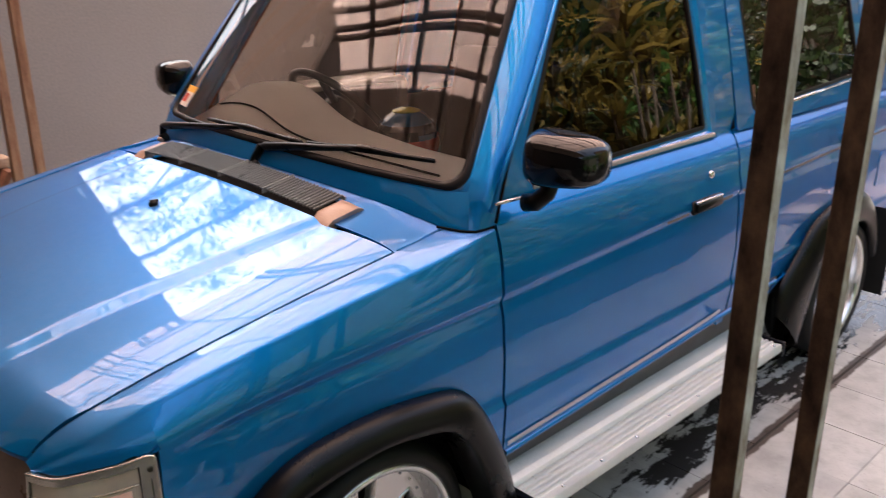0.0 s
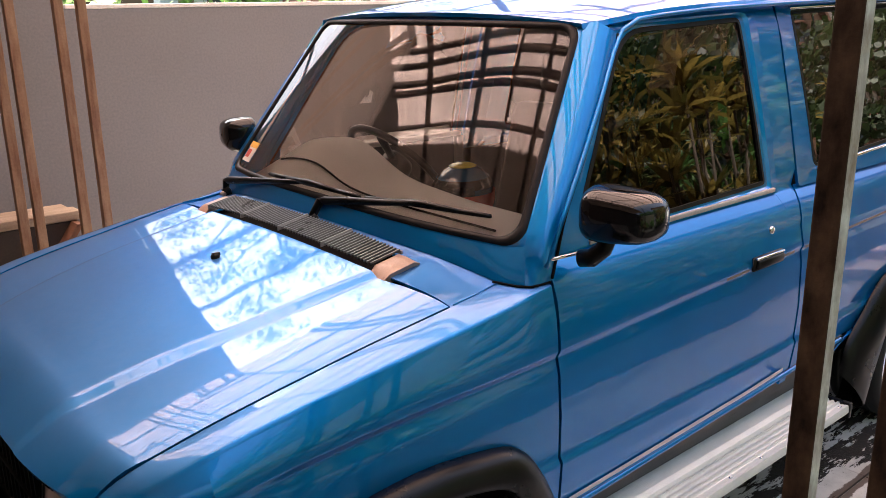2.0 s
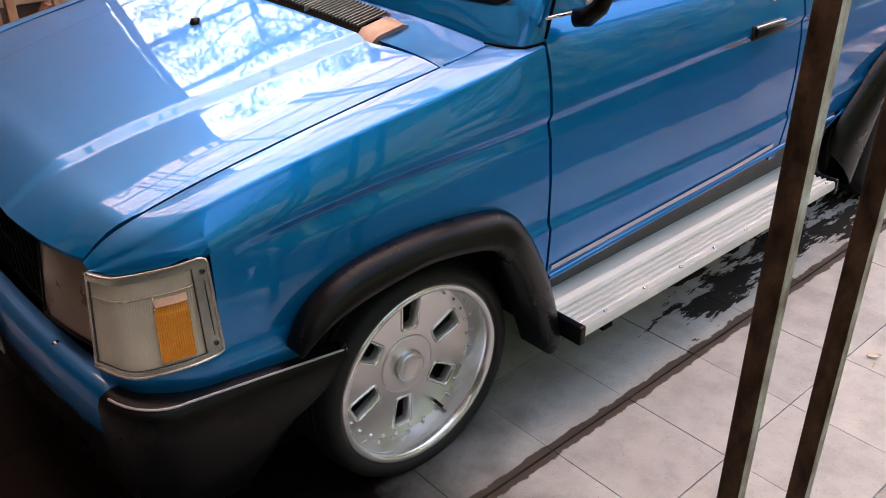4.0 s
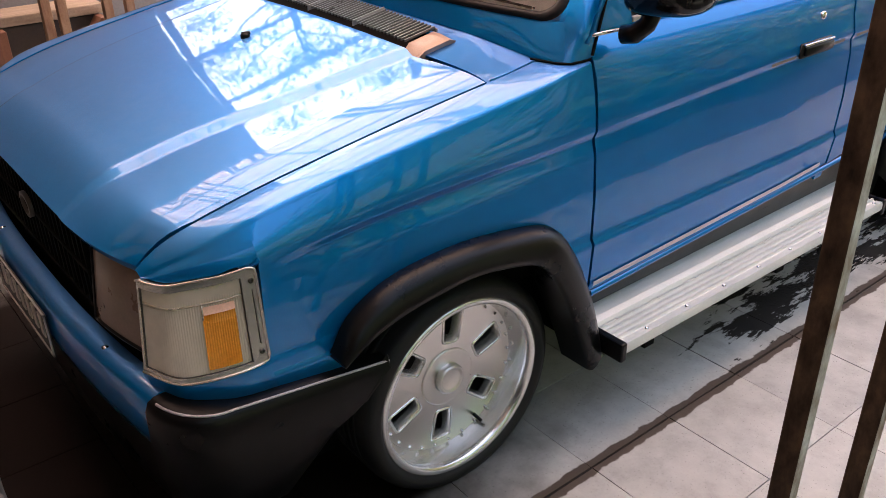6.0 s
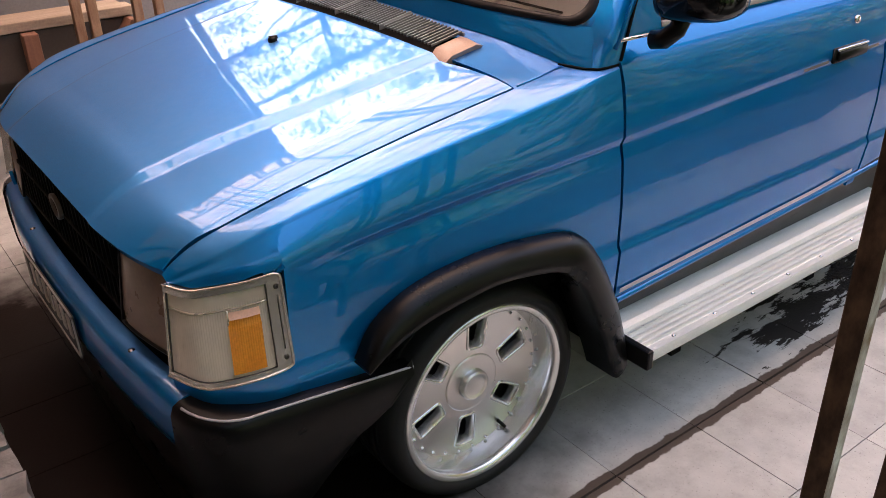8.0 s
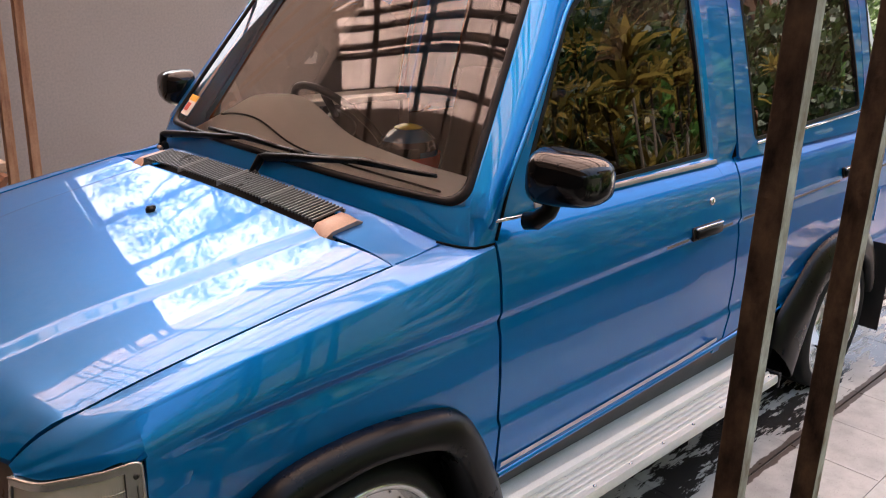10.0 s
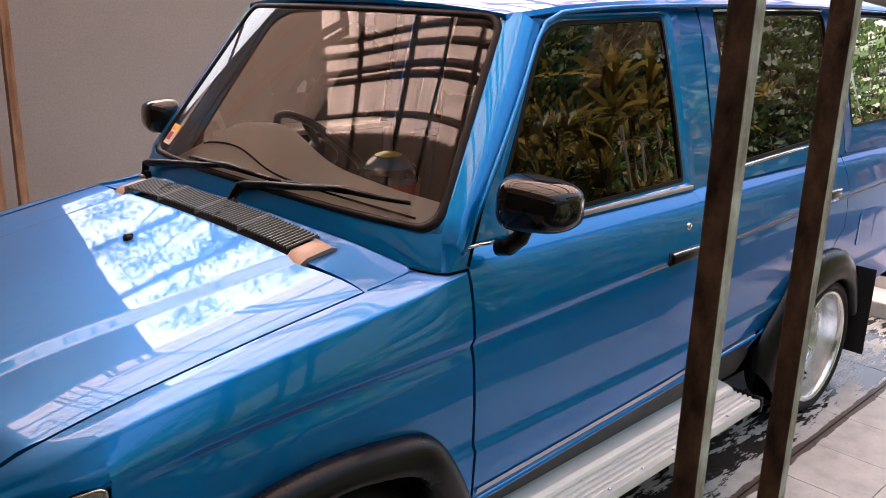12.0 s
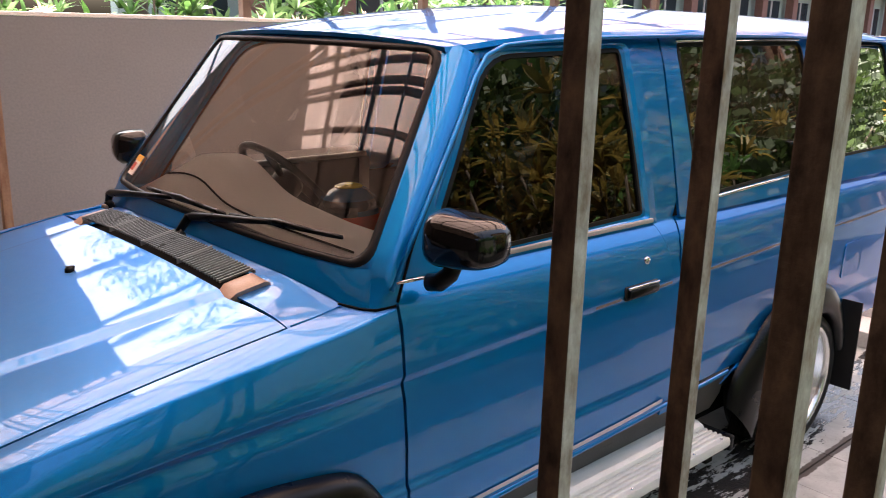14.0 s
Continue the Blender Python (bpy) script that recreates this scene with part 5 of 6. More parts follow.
    loop += [lens_pt(k, 0.925, 0.004) for k in steps(0.855, 0.022, 14)] + [lens_pt(0.022, f, 0.004) for f in steps(0.925, 0.055, 5)]
    part("lens_seal", tube(loop, 0.0014, 5), SCREW, root, "dark seal round the lens")
    part("lens_ledge", tube([lens_pt(k, 0.755, 0.003) for k in steps(0.03, 0.85, 16)], 0.0022, 5), REFLECTOR, root)
    part("lens_divider", tube([lens_pt(0.53, f, 0.003) for f in steps(0.07, 0.75, 6)], 0.002, 5), REFLECTOR, root)
    # headlamp beside it
    rows = []
    for k in steps(0.0, 1.0, 12):
        y = 0.425 + (0.655 - 0.425) * k
        x = -0.742 + 0.040 * k ** 1.6
        zt = lin(k, [(0, 0.868), (0.4, 0.858), (1.0, 0.846)])
        row = []
        for f in steps(0.0, 1.0, 8):
            zz = 0.655 + (zt - 0.655) * f
            row.append((x + 0.030 * f - 0.012 * math.sin(math.pi * f) * math.sin(math.pi * min(1, max(0, k))), -s * y, zz))
        rows.append(row)
    h = part("headlamp", grid_mesh(rows), HEAD_GLASS, car, "dusty rectangular headlamp", thick=0.02)
    pts = [rows[0][0], rows[0][-1]] + [r[-1] for r in rows[1:]] + [rows[-1][0]] + [r[0] for r in reversed(rows[:-1])]
    bm = bmesh.new()
    add_tube(bm, pts, 0.005, 6)
    part("headlamp_rim", bm, BLACK_PLASTIC, h)


SCREW = surface("dark_screw", (0.06, 0.055, 0.05), (0.10, 0.09, 0.08), 20, (0.4, 0.5), metal=0.7, fine=100, relief=0.0)
corner_lamp(1)
corner_lamp(-1)


def grille():
    g = part("grille", box(-0.714, -0.69, -0.43, 0.43, 0.655, 0.870), INNER, car, "black slatted grille", smooth=False)
    for k in range(24):
        y = -0.415 + k * 0.0355
        bm = bmesh.new()
        add_box(bm, -0.735, -0.712, y, y + 0.010, 0.66, 0.850, None)
        part("slat", bm, INNER, g, smooth=False)
    for z in (0.657, 0.755, 0.845):
        part("bar", box(-0.738, -0.712, -0.425, 0.425, z, z + 0.014), INNER, g, smooth=False, bevel=0.003)
    bm = bmesh.new()
    add_lathe(bm, [(0.046, -0.738), (0.046, -0.746), (0.034, -0.748), (0.030, -0.740)], 28, "x", pose(0, 0, 0.775) @ Matrix.Diagonal((1, 1, 0.7, 1)))
    part("badge", bm, SCREW, g, "oval dark metal badge")
    # panel under hood lip, behind lamps
    rows = []
    for v in steps(-1, 1, 20):
        x, y = -0.69 + 0.04 * abs(v) ** 3, 0.64 * v
        rows.append([(x, y, 0.40), (x, y, 0.855)])
    part("nose_panel", grid_mesh(rows), INNER, car, thick=0.02)
    # body strip under the corner lamps
    for s in (1, -1):
        rows = []
        for k in steps(0.0, 1.0, 14):
            x, y, z = corner_pt(k, 0.62)
            rows.append([(x, -s * (y - 0.004), 0.650), (x + 0.002, -s * (y - 0.002), 0.62), (x + 0.008, -s * (y - 0.004), 0.585), (x + 0.02, -s * (y - 0.02), 0.56)])
        part("lamp_apron", grid_mesh(rows), PAINT, car, thick=0.01)
        rows = []
        for x in steps(-0.53, -0.34, 6):
            rows.append([(x, -s * (side_y(x, z) - 0.001), z) for z in (0.655, 0.60, 0.54, 0.50)])
        part("fender_tail", grid_mesh(rows), PAINT, car, thick=0.008)


grille()


# ---- mirrors and wipers ----
def mirror(s):
    m = new("door_mirror")
    m.parent = car
    m["label"] = "gloss black door mirror"
    rows = []
    n = 28
    for px, sc in ((-0.066, 0.05), (-0.064, 0.45), (-0.058, 0.68), (-0.044, 0.85), (-0.022, 0.95), (0.006, 1.0), (0.034, 1.0), (0.040, 0.97), (0.036, 0.90), (0.028, 0.88)):
        ring = []
        for k in range(n + 1):
            a = 2 * math.pi * k / n
            c, si = math.cos(a), math.sin(a)
            yy = math.copysign(abs(c) ** 0.55, c) * 0.118 * sc
            zz = math.copysign(abs(si) ** 0.62, si) * 0.072 * sc
            zz *= 1 - 0.14 * (yy / 0.118)
            ring.append((px, yy, zz))
        rows.append(ring)
    bm = grid_mesh(rows)
    bmesh.ops.remove_doubles(bm, verts=bm.verts, dist=0.0005)
    T = Matrix.Translation((0.456, -0.940 if s > 0 else 0.905, 1.266)) @ Matrix.Rotation(radians(-s * -14), 4, "Z") @ Matrix.Diagonal((1.05, -s * 0.86, 0.90, 1))
    bmesh.ops.transform(bm, matrix=T, verts=bm.verts)
    part("mirror_housing", bm, GLOSS_BLACK, m)
    bm = bmesh.new()
    add_box(bm, 0.026, 0.029, -0.088, 0.088, -0.048, 0.048, None)
    bmesh.ops.transform(bm, matrix=T, verts=bm.verts)
    part("mirror_glass", bm, CHROME, m, "mirror glass", smooth=False)
    bm = bmesh.new()
    add_tube(bm, [(0.455, -s * 0.822, 1.140), (0.462, -s * 0.852, 1.146), (0.474, -s * 0.876, 1.170), (0.484, -s * 0.890, 1.210)], [0.022, 0.023, 0.022, 0.020], 12)
    part("mirror_arm", bm, BLACK_PLASTIC, m, "black mirror arm")
    rows = []
    for x in steps(0.375, 0.545, 5):
        zt = lin(x, [(0.375, 1.150), (0.545, 1.345)])
        rows.append([(x, -s * (cabin_y(z) + 0.007), z) for z in (1.146, (1.146 + zt) / 2, zt)])
    part("mirror_sail", grid_mesh(rows), PAINT, m, thick=0.006)
    bm = bmesh.new()
    add_tube(bm, [(0.37, -s * 0.800, 1.148), (0.46, -s * 0.812, 1.150)], 0.005, 6)
    part("sail_strip", bm, CHROME, m)


mirror(1)
mirror(-1)


def wiper(pivot, elbow, joint, blade_a, blade_b):
    """Spindle, cranked arm, and a blade carried by a sprung bridge."""
    w = new("wiper")
    w.parent = car
    w["label"] = "black windscreen wiper"
    up = Vector((-0.8, 0, 0.57))
    p, e, j, a, b = (Vector(q) for q in (pivot, elbow, joint, blade_a, blade_b))
    spindle = part("wiper_pivot", tube([p + Vector((0.01, 0, -0.05)), p, p + Vector((-0.008, 0, 0.012))], [0.018, 0.016, 0.012], 12), BLACK_PLASTIC, w)
    part("pivot_nut", tube([p + Vector((-0.012, -0.004, -0.010)), p + Vector((-0.026, -0.008, -0.004))], [0.009, 0.007], 8), COPPER_CAP, spindle, "rusty pivot nut")
    along = (j - e).normalized()
    part("wiper_arm", tube([p + Vector((-0.004, 0, 0.006)), e, e + along * 0.03 + up * 0.006, e + (j - e) * 0.35 + up * 0.012, e + (j - e) * 0.75 + up * 0.012, j + up * 0.014],
                           [0.012, 0.014, 0.014, 0.012, 0.009, 0.007], 8), BLACK_PLASTIC, w)
    mid = a + (b - a) * 0.5
    part("wiper_bridge", tube([a + (b - a) * 0.22 + up * 0.010, a + (b - a) * 0.36 + up * 0.017, mid + up * 0.022, a + (b - a) * 0.64 + up * 0.017, a + (b - a) * 0.78 + up * 0.010],
                              [0.006, 0.009, 0.012, 0.009, 0.006], 6), BLACK_PLASTIC, w)
    part("wiper_blade", tube([a + (b - a) * t + up * (0.007 + 0.003 * math.sin(math.pi * t)) for t in steps(0, 1, 10)], [0.006] + [0.0075] * 9 + [0.006], 6), BLACK_PLASTIC, w)
    part("wiper_rubber", tube([a + (b - a) * t + up * 0.003 for t in steps(0, 1, 6)], 0.0035, 5), RUBBER, w)


wiper((0.214, 0.005, 1.132), (0.250, 0.020, 1.176), Vector(screen_pt(0.075, -0.50)), screen_pt(0.055, -0.24), screen_pt(0.095, -0.87))
wiper((0.262, 0.655, 1.108), (0.268, 0.665, 1.142), Vector(screen_pt(0.045, 0.20)), screen_pt(0.040, 0.52), screen_pt(0.050, -0.20))


# ---- cabin ----
def cabin():
    # lining behind the panels, so that no gap shows through
    for s in (1, -1):
        rows = [[(x, -s * (0.79 - taper(x)), z) for z in (0.42, 0.8, 1.10)] for x in steps(0.40, 2.2, 4)]
        part("side_lining", grid_mesh(rows), DOOR_CARD, car, thick=0.03)
        rows = [[(x, -s * (0.71 - taper(x)), z) for z in (0.50, 0.7, 0.80)] for x in steps(-0.62, 0.34, 6)]
        part("inner_fender", grid_mesh(rows), INNER, car, thick=0.01)
        rows = [[(x, -s * 0.60, z) for z in (0.15, 0.5, 0.78)] for x in steps(-0.45, 0.45, 6)]
        part("wheel_well", grid_mesh(rows), INNER, car, thick=0.01)
        rows = [[(REAR_AXLE + dx, -s * 0.58, z) for z in (0.15, 0.5, 0.78)] for dx in steps(-0.5, 0.45, 6)]
        part("wheel_well", grid_mesh(rows), INNER, car, thick=0.01)
        for cx in (0.0, REAR_AXLE):
            rows = [[(cx + 0.42 * math.cos(a), -s * y, 0.30 + 0.42 * math.sin(a)) for y in (0.58, 0.80)] for a in steps(-0.1, math.pi - 0.25, 16)]
            part("wheel_well", grid_mesh(rows), INNER, car, thick=0.01)
    part("cabin_floor", box(-0.55, 3.57, -0.58, 0.58, 0.30, 0.42), INNER, car, smooth=False)
    part("bulkhead", box(0.36, 0.40, -0.70, 0.70, 0.42, 1.08), INNER, car, smooth=False)
    part("tailgate", box(3.59, 3.625, -0.74, 0.74, 0.42, 1.19), PAINT, car, smooth=False, bevel=0.02)
    part("tailgate_glass", box(3.595, 3.605, -0.66, 0.66, 1.20, 1.70), TINTED_LIGHT, car, smooth=False)
    part("rear_bumper", box(3.62, 3.73, -0.78, 0.78, 0.38, 0.56), BLACK_PLASTIC, car, smooth=False, bevel=0.03)
    part("headliner", box(0.82, 3.55, -0.60, 0.60, 1.668, 1.684), TRIM_BROWN, car, smooth=False)
    # dash with a fitted fabric cover and a hump over the dials
    rows = []
    for x in steps(0.355, 0.70, 16):
        row = []
        for y in steps(-0.66, 0.66, 50):
            z = 1.148 + 0.016 * math.sin((x - 0.355) / 0.385 * math.pi) - 0.018 * min(1.0, max(0.0, (0.10 - y) / 0.3)) * (x - 0.355) / 0.345
            hump = math.exp(-abs((y - 0.45) / 0.235) ** 2.4) * min(1.0, max(0.0, (x - 0.37) / 0.18)) ** 1.2
            z += 0.118 * hump
            if x > 0.66:
                z -= (x - 0.66) / 0.04 * 0.06
            row.append((x + 0.03 * (1 - abs(y) / 0.66), y, z))
        rows.append(row)
    dash = part("dashboard", grid_mesh(rows), DASH, car, "grey fabric dashboard cover", thick=0.02)
    pts = [(0.43 + 0.04 * math.exp(-((y - 0.45) / 0.25) ** 2), y, 1.166 + 0.054 * math.exp(-abs((y - 0.45) / 0.235) ** 2.4) - 0.005 * min(1.0, max(0.0, (0.10 - y) / 0.3))) for y in steps(-0.55, 0.60, 30)]
    part("cover_seam", tube(pts, 0.0035, 5), INNER, dash, "dark seam")
    part("dash_face", box(0.66, 0.695, -0.66, 0.66, 0.80, 1.12), DOOR_CARD, dash, smooth=False, bevel=0.01)
    # steering wheel
    st = new("steering_wheel")
    st.parent = car
    st["label"] = "black steering wheel"
    T = Matrix.Translation((0.805, 0.366, 1.168)) @ Matrix.Rotation(radians(47), 4, "Y")
    bm = bmesh.new()
    add_tube(bm, [(0.203 * math.cos(a), 0.203 * math.sin(a), 0) for a in steps(0, 2 * math.pi, 40)], 0.014, 10, caps=False)
    bmesh.ops.transform(bm, matrix=T, verts=bm.verts)
    part("wheel_rim", bm, BLACK_PLASTIC, st)
    bm = bmesh.new()
    add_lathe(bm, [(0.0, 0.03), (0.05, 0.03), (0.06, 0.01), (0.06, -0.03), (0.03, -0.15)], 20, "z")
    for a in (200, 340, 90):
        add_tube(bm, [(0.04 * math.cos(radians(a)), 0.04 * math.sin(radians(a)), 0.0), (0.18 * math.cos(radians(a)), 0.18 * math.sin(radians(a)), 0.0)], 0.014, 8)
    bmesh.ops.transform(bm, matrix=T, verts=bm.verts)
    part("wheel_hub", bm, BLACK_PLASTIC, st)
    # seats
    for y in (-0.34, 0.34):
        seat = new("front_seat")
        seat.parent = car
        seat["label"] = "dark cloth front seat"
        part("seat_cushion", box(1.00, 1.48, y - 0.24, y + 0.24, 0.55, 0.76), SEAT_CLOTH, seat, bevel=0.05)
        part("backrest", box(-0.06, 0.06, -0.24, 0.24, 0.0, 0.62, pose(1.52, y, 0.72, 0, 14, 0)), SEAT_CLOTH, seat, bevel=0.05)
        part("headrest", box(-0.045, 0.045, -0.13, 0.13, 0.0, 0.19, pose(1.69, y, 1.36, 0, 10, 0)), SEAT_CLOTH, seat, bevel=0.045)
    bench = new("rear_seat")
    bench.parent = car
    part("seat_cushion", box(2.05, 2.52, -0.62, 0.62, 0.55, 0.78), SEAT_CLOTH, bench, bevel=0.05)
    part("backrest", box(-0.06, 0.06, -0.62, 0.62, 0.0, 0.60, pose(2.56, 0, 0.72, 0, 14, 0)), SEAT_CLOTH, bench, bevel=0.05)
    part("console_box", box(0.76, 1.0, -0.08, 0.20, 0.42, 0.985), DOOR_CARD, car, smooth=False, bevel=0.01)
    # far door card seen under the side glass
    card = part("door_card", box(0.60, 1.40, 0.715, 0.745, 0.60, 1.175), DOOR_CARD, car, smooth=False, bevel=0.01)
    part("card_edge", box(0.60, 1.43, 0.705, 0.740, 1.176, 1.196), STICK_WHITE, card, "pale trim strip", smooth=False, bevel=0.006)
    part("card_edge", box(1.405, 1.445, 0.705, 0.745, 0.60, 1.175), STICK_WHITE, card, "pale trim strip", smooth=False, bevel=0.006)


cabin()


def helmet():
    h = thing("helmet", "glossy racing helmet in red, blue and yellow behind the dashboard", "helmet")
    T = Matrix.Translation((0.860, 0.060, 1.095)) @ Matrix.Rotation(radians(200), 4, "Z")

    def band(a0, a1, b0, b1, grow, name, mat):
        rows = []
        for e in steps(a0, a1, 8):
            rows.append([T @ Vector(((0.125 + grow) * math.cos(e) * math.cos(b), (0.105 + grow) * math.cos(e) * math.sin(b), (0.115 + grow) * math.sin(e))) for b in steps(b0, b1, 24)])
        return part(name, grid_mesh(rows), mat, h, thick=0.003)

    tau = 2 * math.pi
    band(-1.0, 1.55, 0, tau, 0.0, "helmet_shell", HELM_BLUE)
    band(1.12, 1.50, 0, tau, 0.0025, "helmet_top", HELM_YELLOW)
    band(-0.7, 0.15, 0.5, 2.6, 0.0025, "helmet_side", HELM_RED)
    band(0.30, 0.60, 0.0, tau, 0.0025, "helmet_stripe", HELM_BLACK)
    band(-0.45, 0.42, -0.95, 0.95, 0.004, "visor", GLOSS_BLACK)


HELM_BLUE = surface("blue_helmet_paint", (0.02, 0.08, 0.16), (0.03, 0.11, 0.22), 9, (0.12, 0.2), fine=200, relief=0.0, coat=0.15)
HELM_RED = surface("red_helmet_paint", (0.55, 0.06, 0.03), (0.65, 0.09, 0.04), 9, (0.12, 0.2), fine=200, relief=0.0, coat=0.15)
HELM_YELLOW = surface("yellow_helmet_paint", (0.42, 0.38, 0.05), (0.52, 0.46, 0.08), 9, (0.12, 0.2), fine=200, relief=0.0, coat=0.15)
HELM_BLACK = surface("black_helmet_paint", (0.015, 0.015, 0.015), (0.03, 0.03, 0.03), 9, (0.12, 0.2), fine=200, relief=0.0, coat=0.15)
helmet()


# ---- the yard ----
def structure(ob, label=""):
    return tagged(ob, label, kind="structure")


# tall plaster wall and the low wall beside it
structure(part("wall_tall", box(-7.0, 0.520, 3.0, 3.18, 0.0, 3.62), WALL_PLASTER, smooth=False), "tall grey plastered wall")
structure(part("wall_low", box(0.520, 32.0, 3.0, 3.18, 0.0, 1.735), WALL_PLASTER, smooth=False), "low grey plastered wall")
structure(part("wall_cap", box(0.524, 32.0, 2.994, 3.186, 1.736, 1.760), WALL_CAP, smooth=False, bevel=0.004), "pale wall capping")
DARK_WOOD = surface("dark_wood", (0.03, 0.022, 0.018), (0.06, 0.045, 0.035), 5, (0.7, 0.9), fine=90, relief=0.3)
BLOCKER_DARK = surface("dark_blocker_wall", (0.05, 0.055, 0.035), (0.10, 0.10, 0.07), 2, (0.8, 0.95), fine=60, relief=0.4)
# unseen dark wall, added to keep light and reflections from the west down
structure(part("wall_west", box(-4.35, -4.2, -12.0, 3.0, 0.0, 3.3), DARK_WOOD, smooth=False), "unseen dark wall added to block western light")
# unseen south wall, added to darken what the car's side mirrors
structure(part("wall_south", box(-4.2, 2.6, -5.0, -4.8, 0.0, 2.1), BLOCKER_DARK, smooth=False), "unseen dark wall added to darken the side reflections")

# roof of corrugated translucent sheet on steel purlins
ROOF_Z = 3.66


def roof_height(y):
    return ROOF_Z + 0.03 * (3.1 - y)


def sheet_roof():
    cols = steps(-1.18, 8.0, 4)
    rows = [[(x, y, roof_height(y) + 0.018 * math.sin(2 * math.pi * y / 0.10)) for x in cols] for y in steps(-1.6, 3.12, 188)]
    structure(part("ceiling", grid_mesh(rows), ROOF_SHEET), "corrugated translucent roof sheets")
    # old sheets; their unseen run past y -1.6 is added to shade the nose
    cols = steps(-7.0, -1.17, 3)
    rows = [[(x, y, roof_height(y) + 0.022 + 0.018 * math.sin(2 * math.pi * y / 0.10)) for x in cols] for y in steps(-4.78, 3.12, 316)]
    structure(part("ceiling_old", grid_mesh(rows), ROOF_OLD), "older brown corrugated roof sheets, run on unseen past the gate for shade")


sheet_roof()
steel = thing("roof_frame", "dark steel purlins and rafters under the roof sheets", "steel frame")


def cross_beam(x, w, drop):
    bm = bmesh.new()
    add_box(bm, x - w / 2, x + w / 2, -1.6, 3.0, 0, 0.06)
    for v in bm.verts:
        v.co.z += roof_height(v.co.y) - drop
    part("rafter", bm, BEAM, steel, smooth=False)


for _x0 in (-5.6, -3.9, -2.2, 1.3, 3.0, 4.7, 6.4):
    cross_beam(_x0, 0.05, 0.10)
    cross_beam(_x0 + 0.12, 0.05, 0.10)
for _x0 in (-0.65, -0.57, -0.42, -0.30):
    cross_beam(_x0, 0.030, 0.10)
for _x0 in (-0.97, 0.5, 2.2, 3.9):
    cross_beam(_x0, 0.02, 0.09)
for _y, _w in ((2.33, 0.025), (1.45, 0.045), (0.90, 0.022), (0.42, 0.03), (-0.35, 0.022), (-1.1, 0.05), (-1.55, 0.04)):
    part("purlin", box(-7.0, 8.0, _y - _w / 2, _y + _w / 2, roof_height(_y) - 0.16, roof_height(_y) - 0.10), BEAM, steel, smooth=False)
for _x in (2.2, 3.8, 5.4, 7.0):
    part("post", box(_x - 0.03, _x + 0.03, 3.06, 3.12, 1.760, roof_height(3.0) - 0.05), BEAM, steel, smooth=False)
for _z in (2.30, 2.95):
    part("rail", box(0.520, 8.0, 3.07, 3.11, _z, _z + 0.05), BEAM, steel, smooth=False)

# steel tubes of the two gate leaves


def tube_post(name, x, y, w, z0, z1, parent, mat, d=0.0):
    return part(name, box(x, x + w, y, y + (d or w), z0, z1), mat, parent, smooth=False, bevel=0.003)


def gate(name, posts, w, z1, label, mat, d=0.0):
    g = thing(name, label, "gate")
    for x, y in posts:
        bar = tube_post("bar", x, y, w, 0.012 if y > -1.75 else -0.012, z1, g, mat, d)
        if mat is GATE_RUST_LIT:
            # shade painted rust-dark on the sides, light painted pale on the street face
            bar.data.materials.append(GATE_RUST_SHADED)
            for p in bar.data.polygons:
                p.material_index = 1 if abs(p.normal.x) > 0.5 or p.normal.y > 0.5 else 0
    x0, x1, y = min(p[0] for p in posts), max(p[0] for p in posts) + w, posts[0][1]
    part("top_rail", box(x0 - 0.01, x1 + 0.01, y, y + w, z1, z1 + w), mat, g, smooth=False, bevel=0.003)
    return g


gate("gate_leaf", [(-0.066, -1.672), (0.246, -1.665)], 0.026, 3.5, "rusty unpainted steel-tube gate leaf", GATE_RUST_LIT, 0.038)
gate("gate_leaf", [(-0.036, -1.950), (0.238, -1.950)], 0.034, 3.5, "rusty unpainted steel-tube gate leaf, nearer the street", GATE_RUST_LIT, 0.040)
gate("steel_rack", [(-0.087, 2.10), (-0.016, 2.10), (0.194, 2.10), (0.299, 2.10)], 0.042, 3.2, "rusty square steel tubes standing before the grey wall", STEEL_RUST)


# workbench of weathered planks behind the car
def workbench():
    b = thing("workbench", "old wooden workbench with a pale worn top", "bench", at=(0, 0, 0))
    for k in (1, 2):
        y = 2.16 + k * 0.125
        part("plank", box(-2.6, 0.27 - 0.02 * k, y, y + 0.118, 0.705 + 0.004 * (k % 2), 0.752 + 0.004 * (k % 2)), OLD_WOOD, b, smooth=False, bevel=0.006)
    for x in (-2.4, -1.3, -0.30):
        for y in (2.22, 2.56):
            part("leg", box(x, x + 0.07, y, y + 0.07, 0.012, 0.705), RED_WOOD, b, smooth=False, bevel=0.005)
    bm = bmesh.new()
    add_box(bm, 0.0, 0.03, 2.20, 2.62, 0.30, 0.705)
    for v in bm.verts:
        v.co.x += 0.28 * (v.co.z - 0.705) / 0.4 + 0.20
    part("end_board", bm, RED_WOOD, b, smooth=False)
    part("back_board", box(-2.5, -0.05, 2.60, 2.63, 0.25, 0.70), DARK_WOOD, b, smooth=False)
    part("front_board", box(-2.5, 0.20, 2.30, 2.325, 0.48, 0.705), DARK_WOOD, b, smooth=False)


workbench()

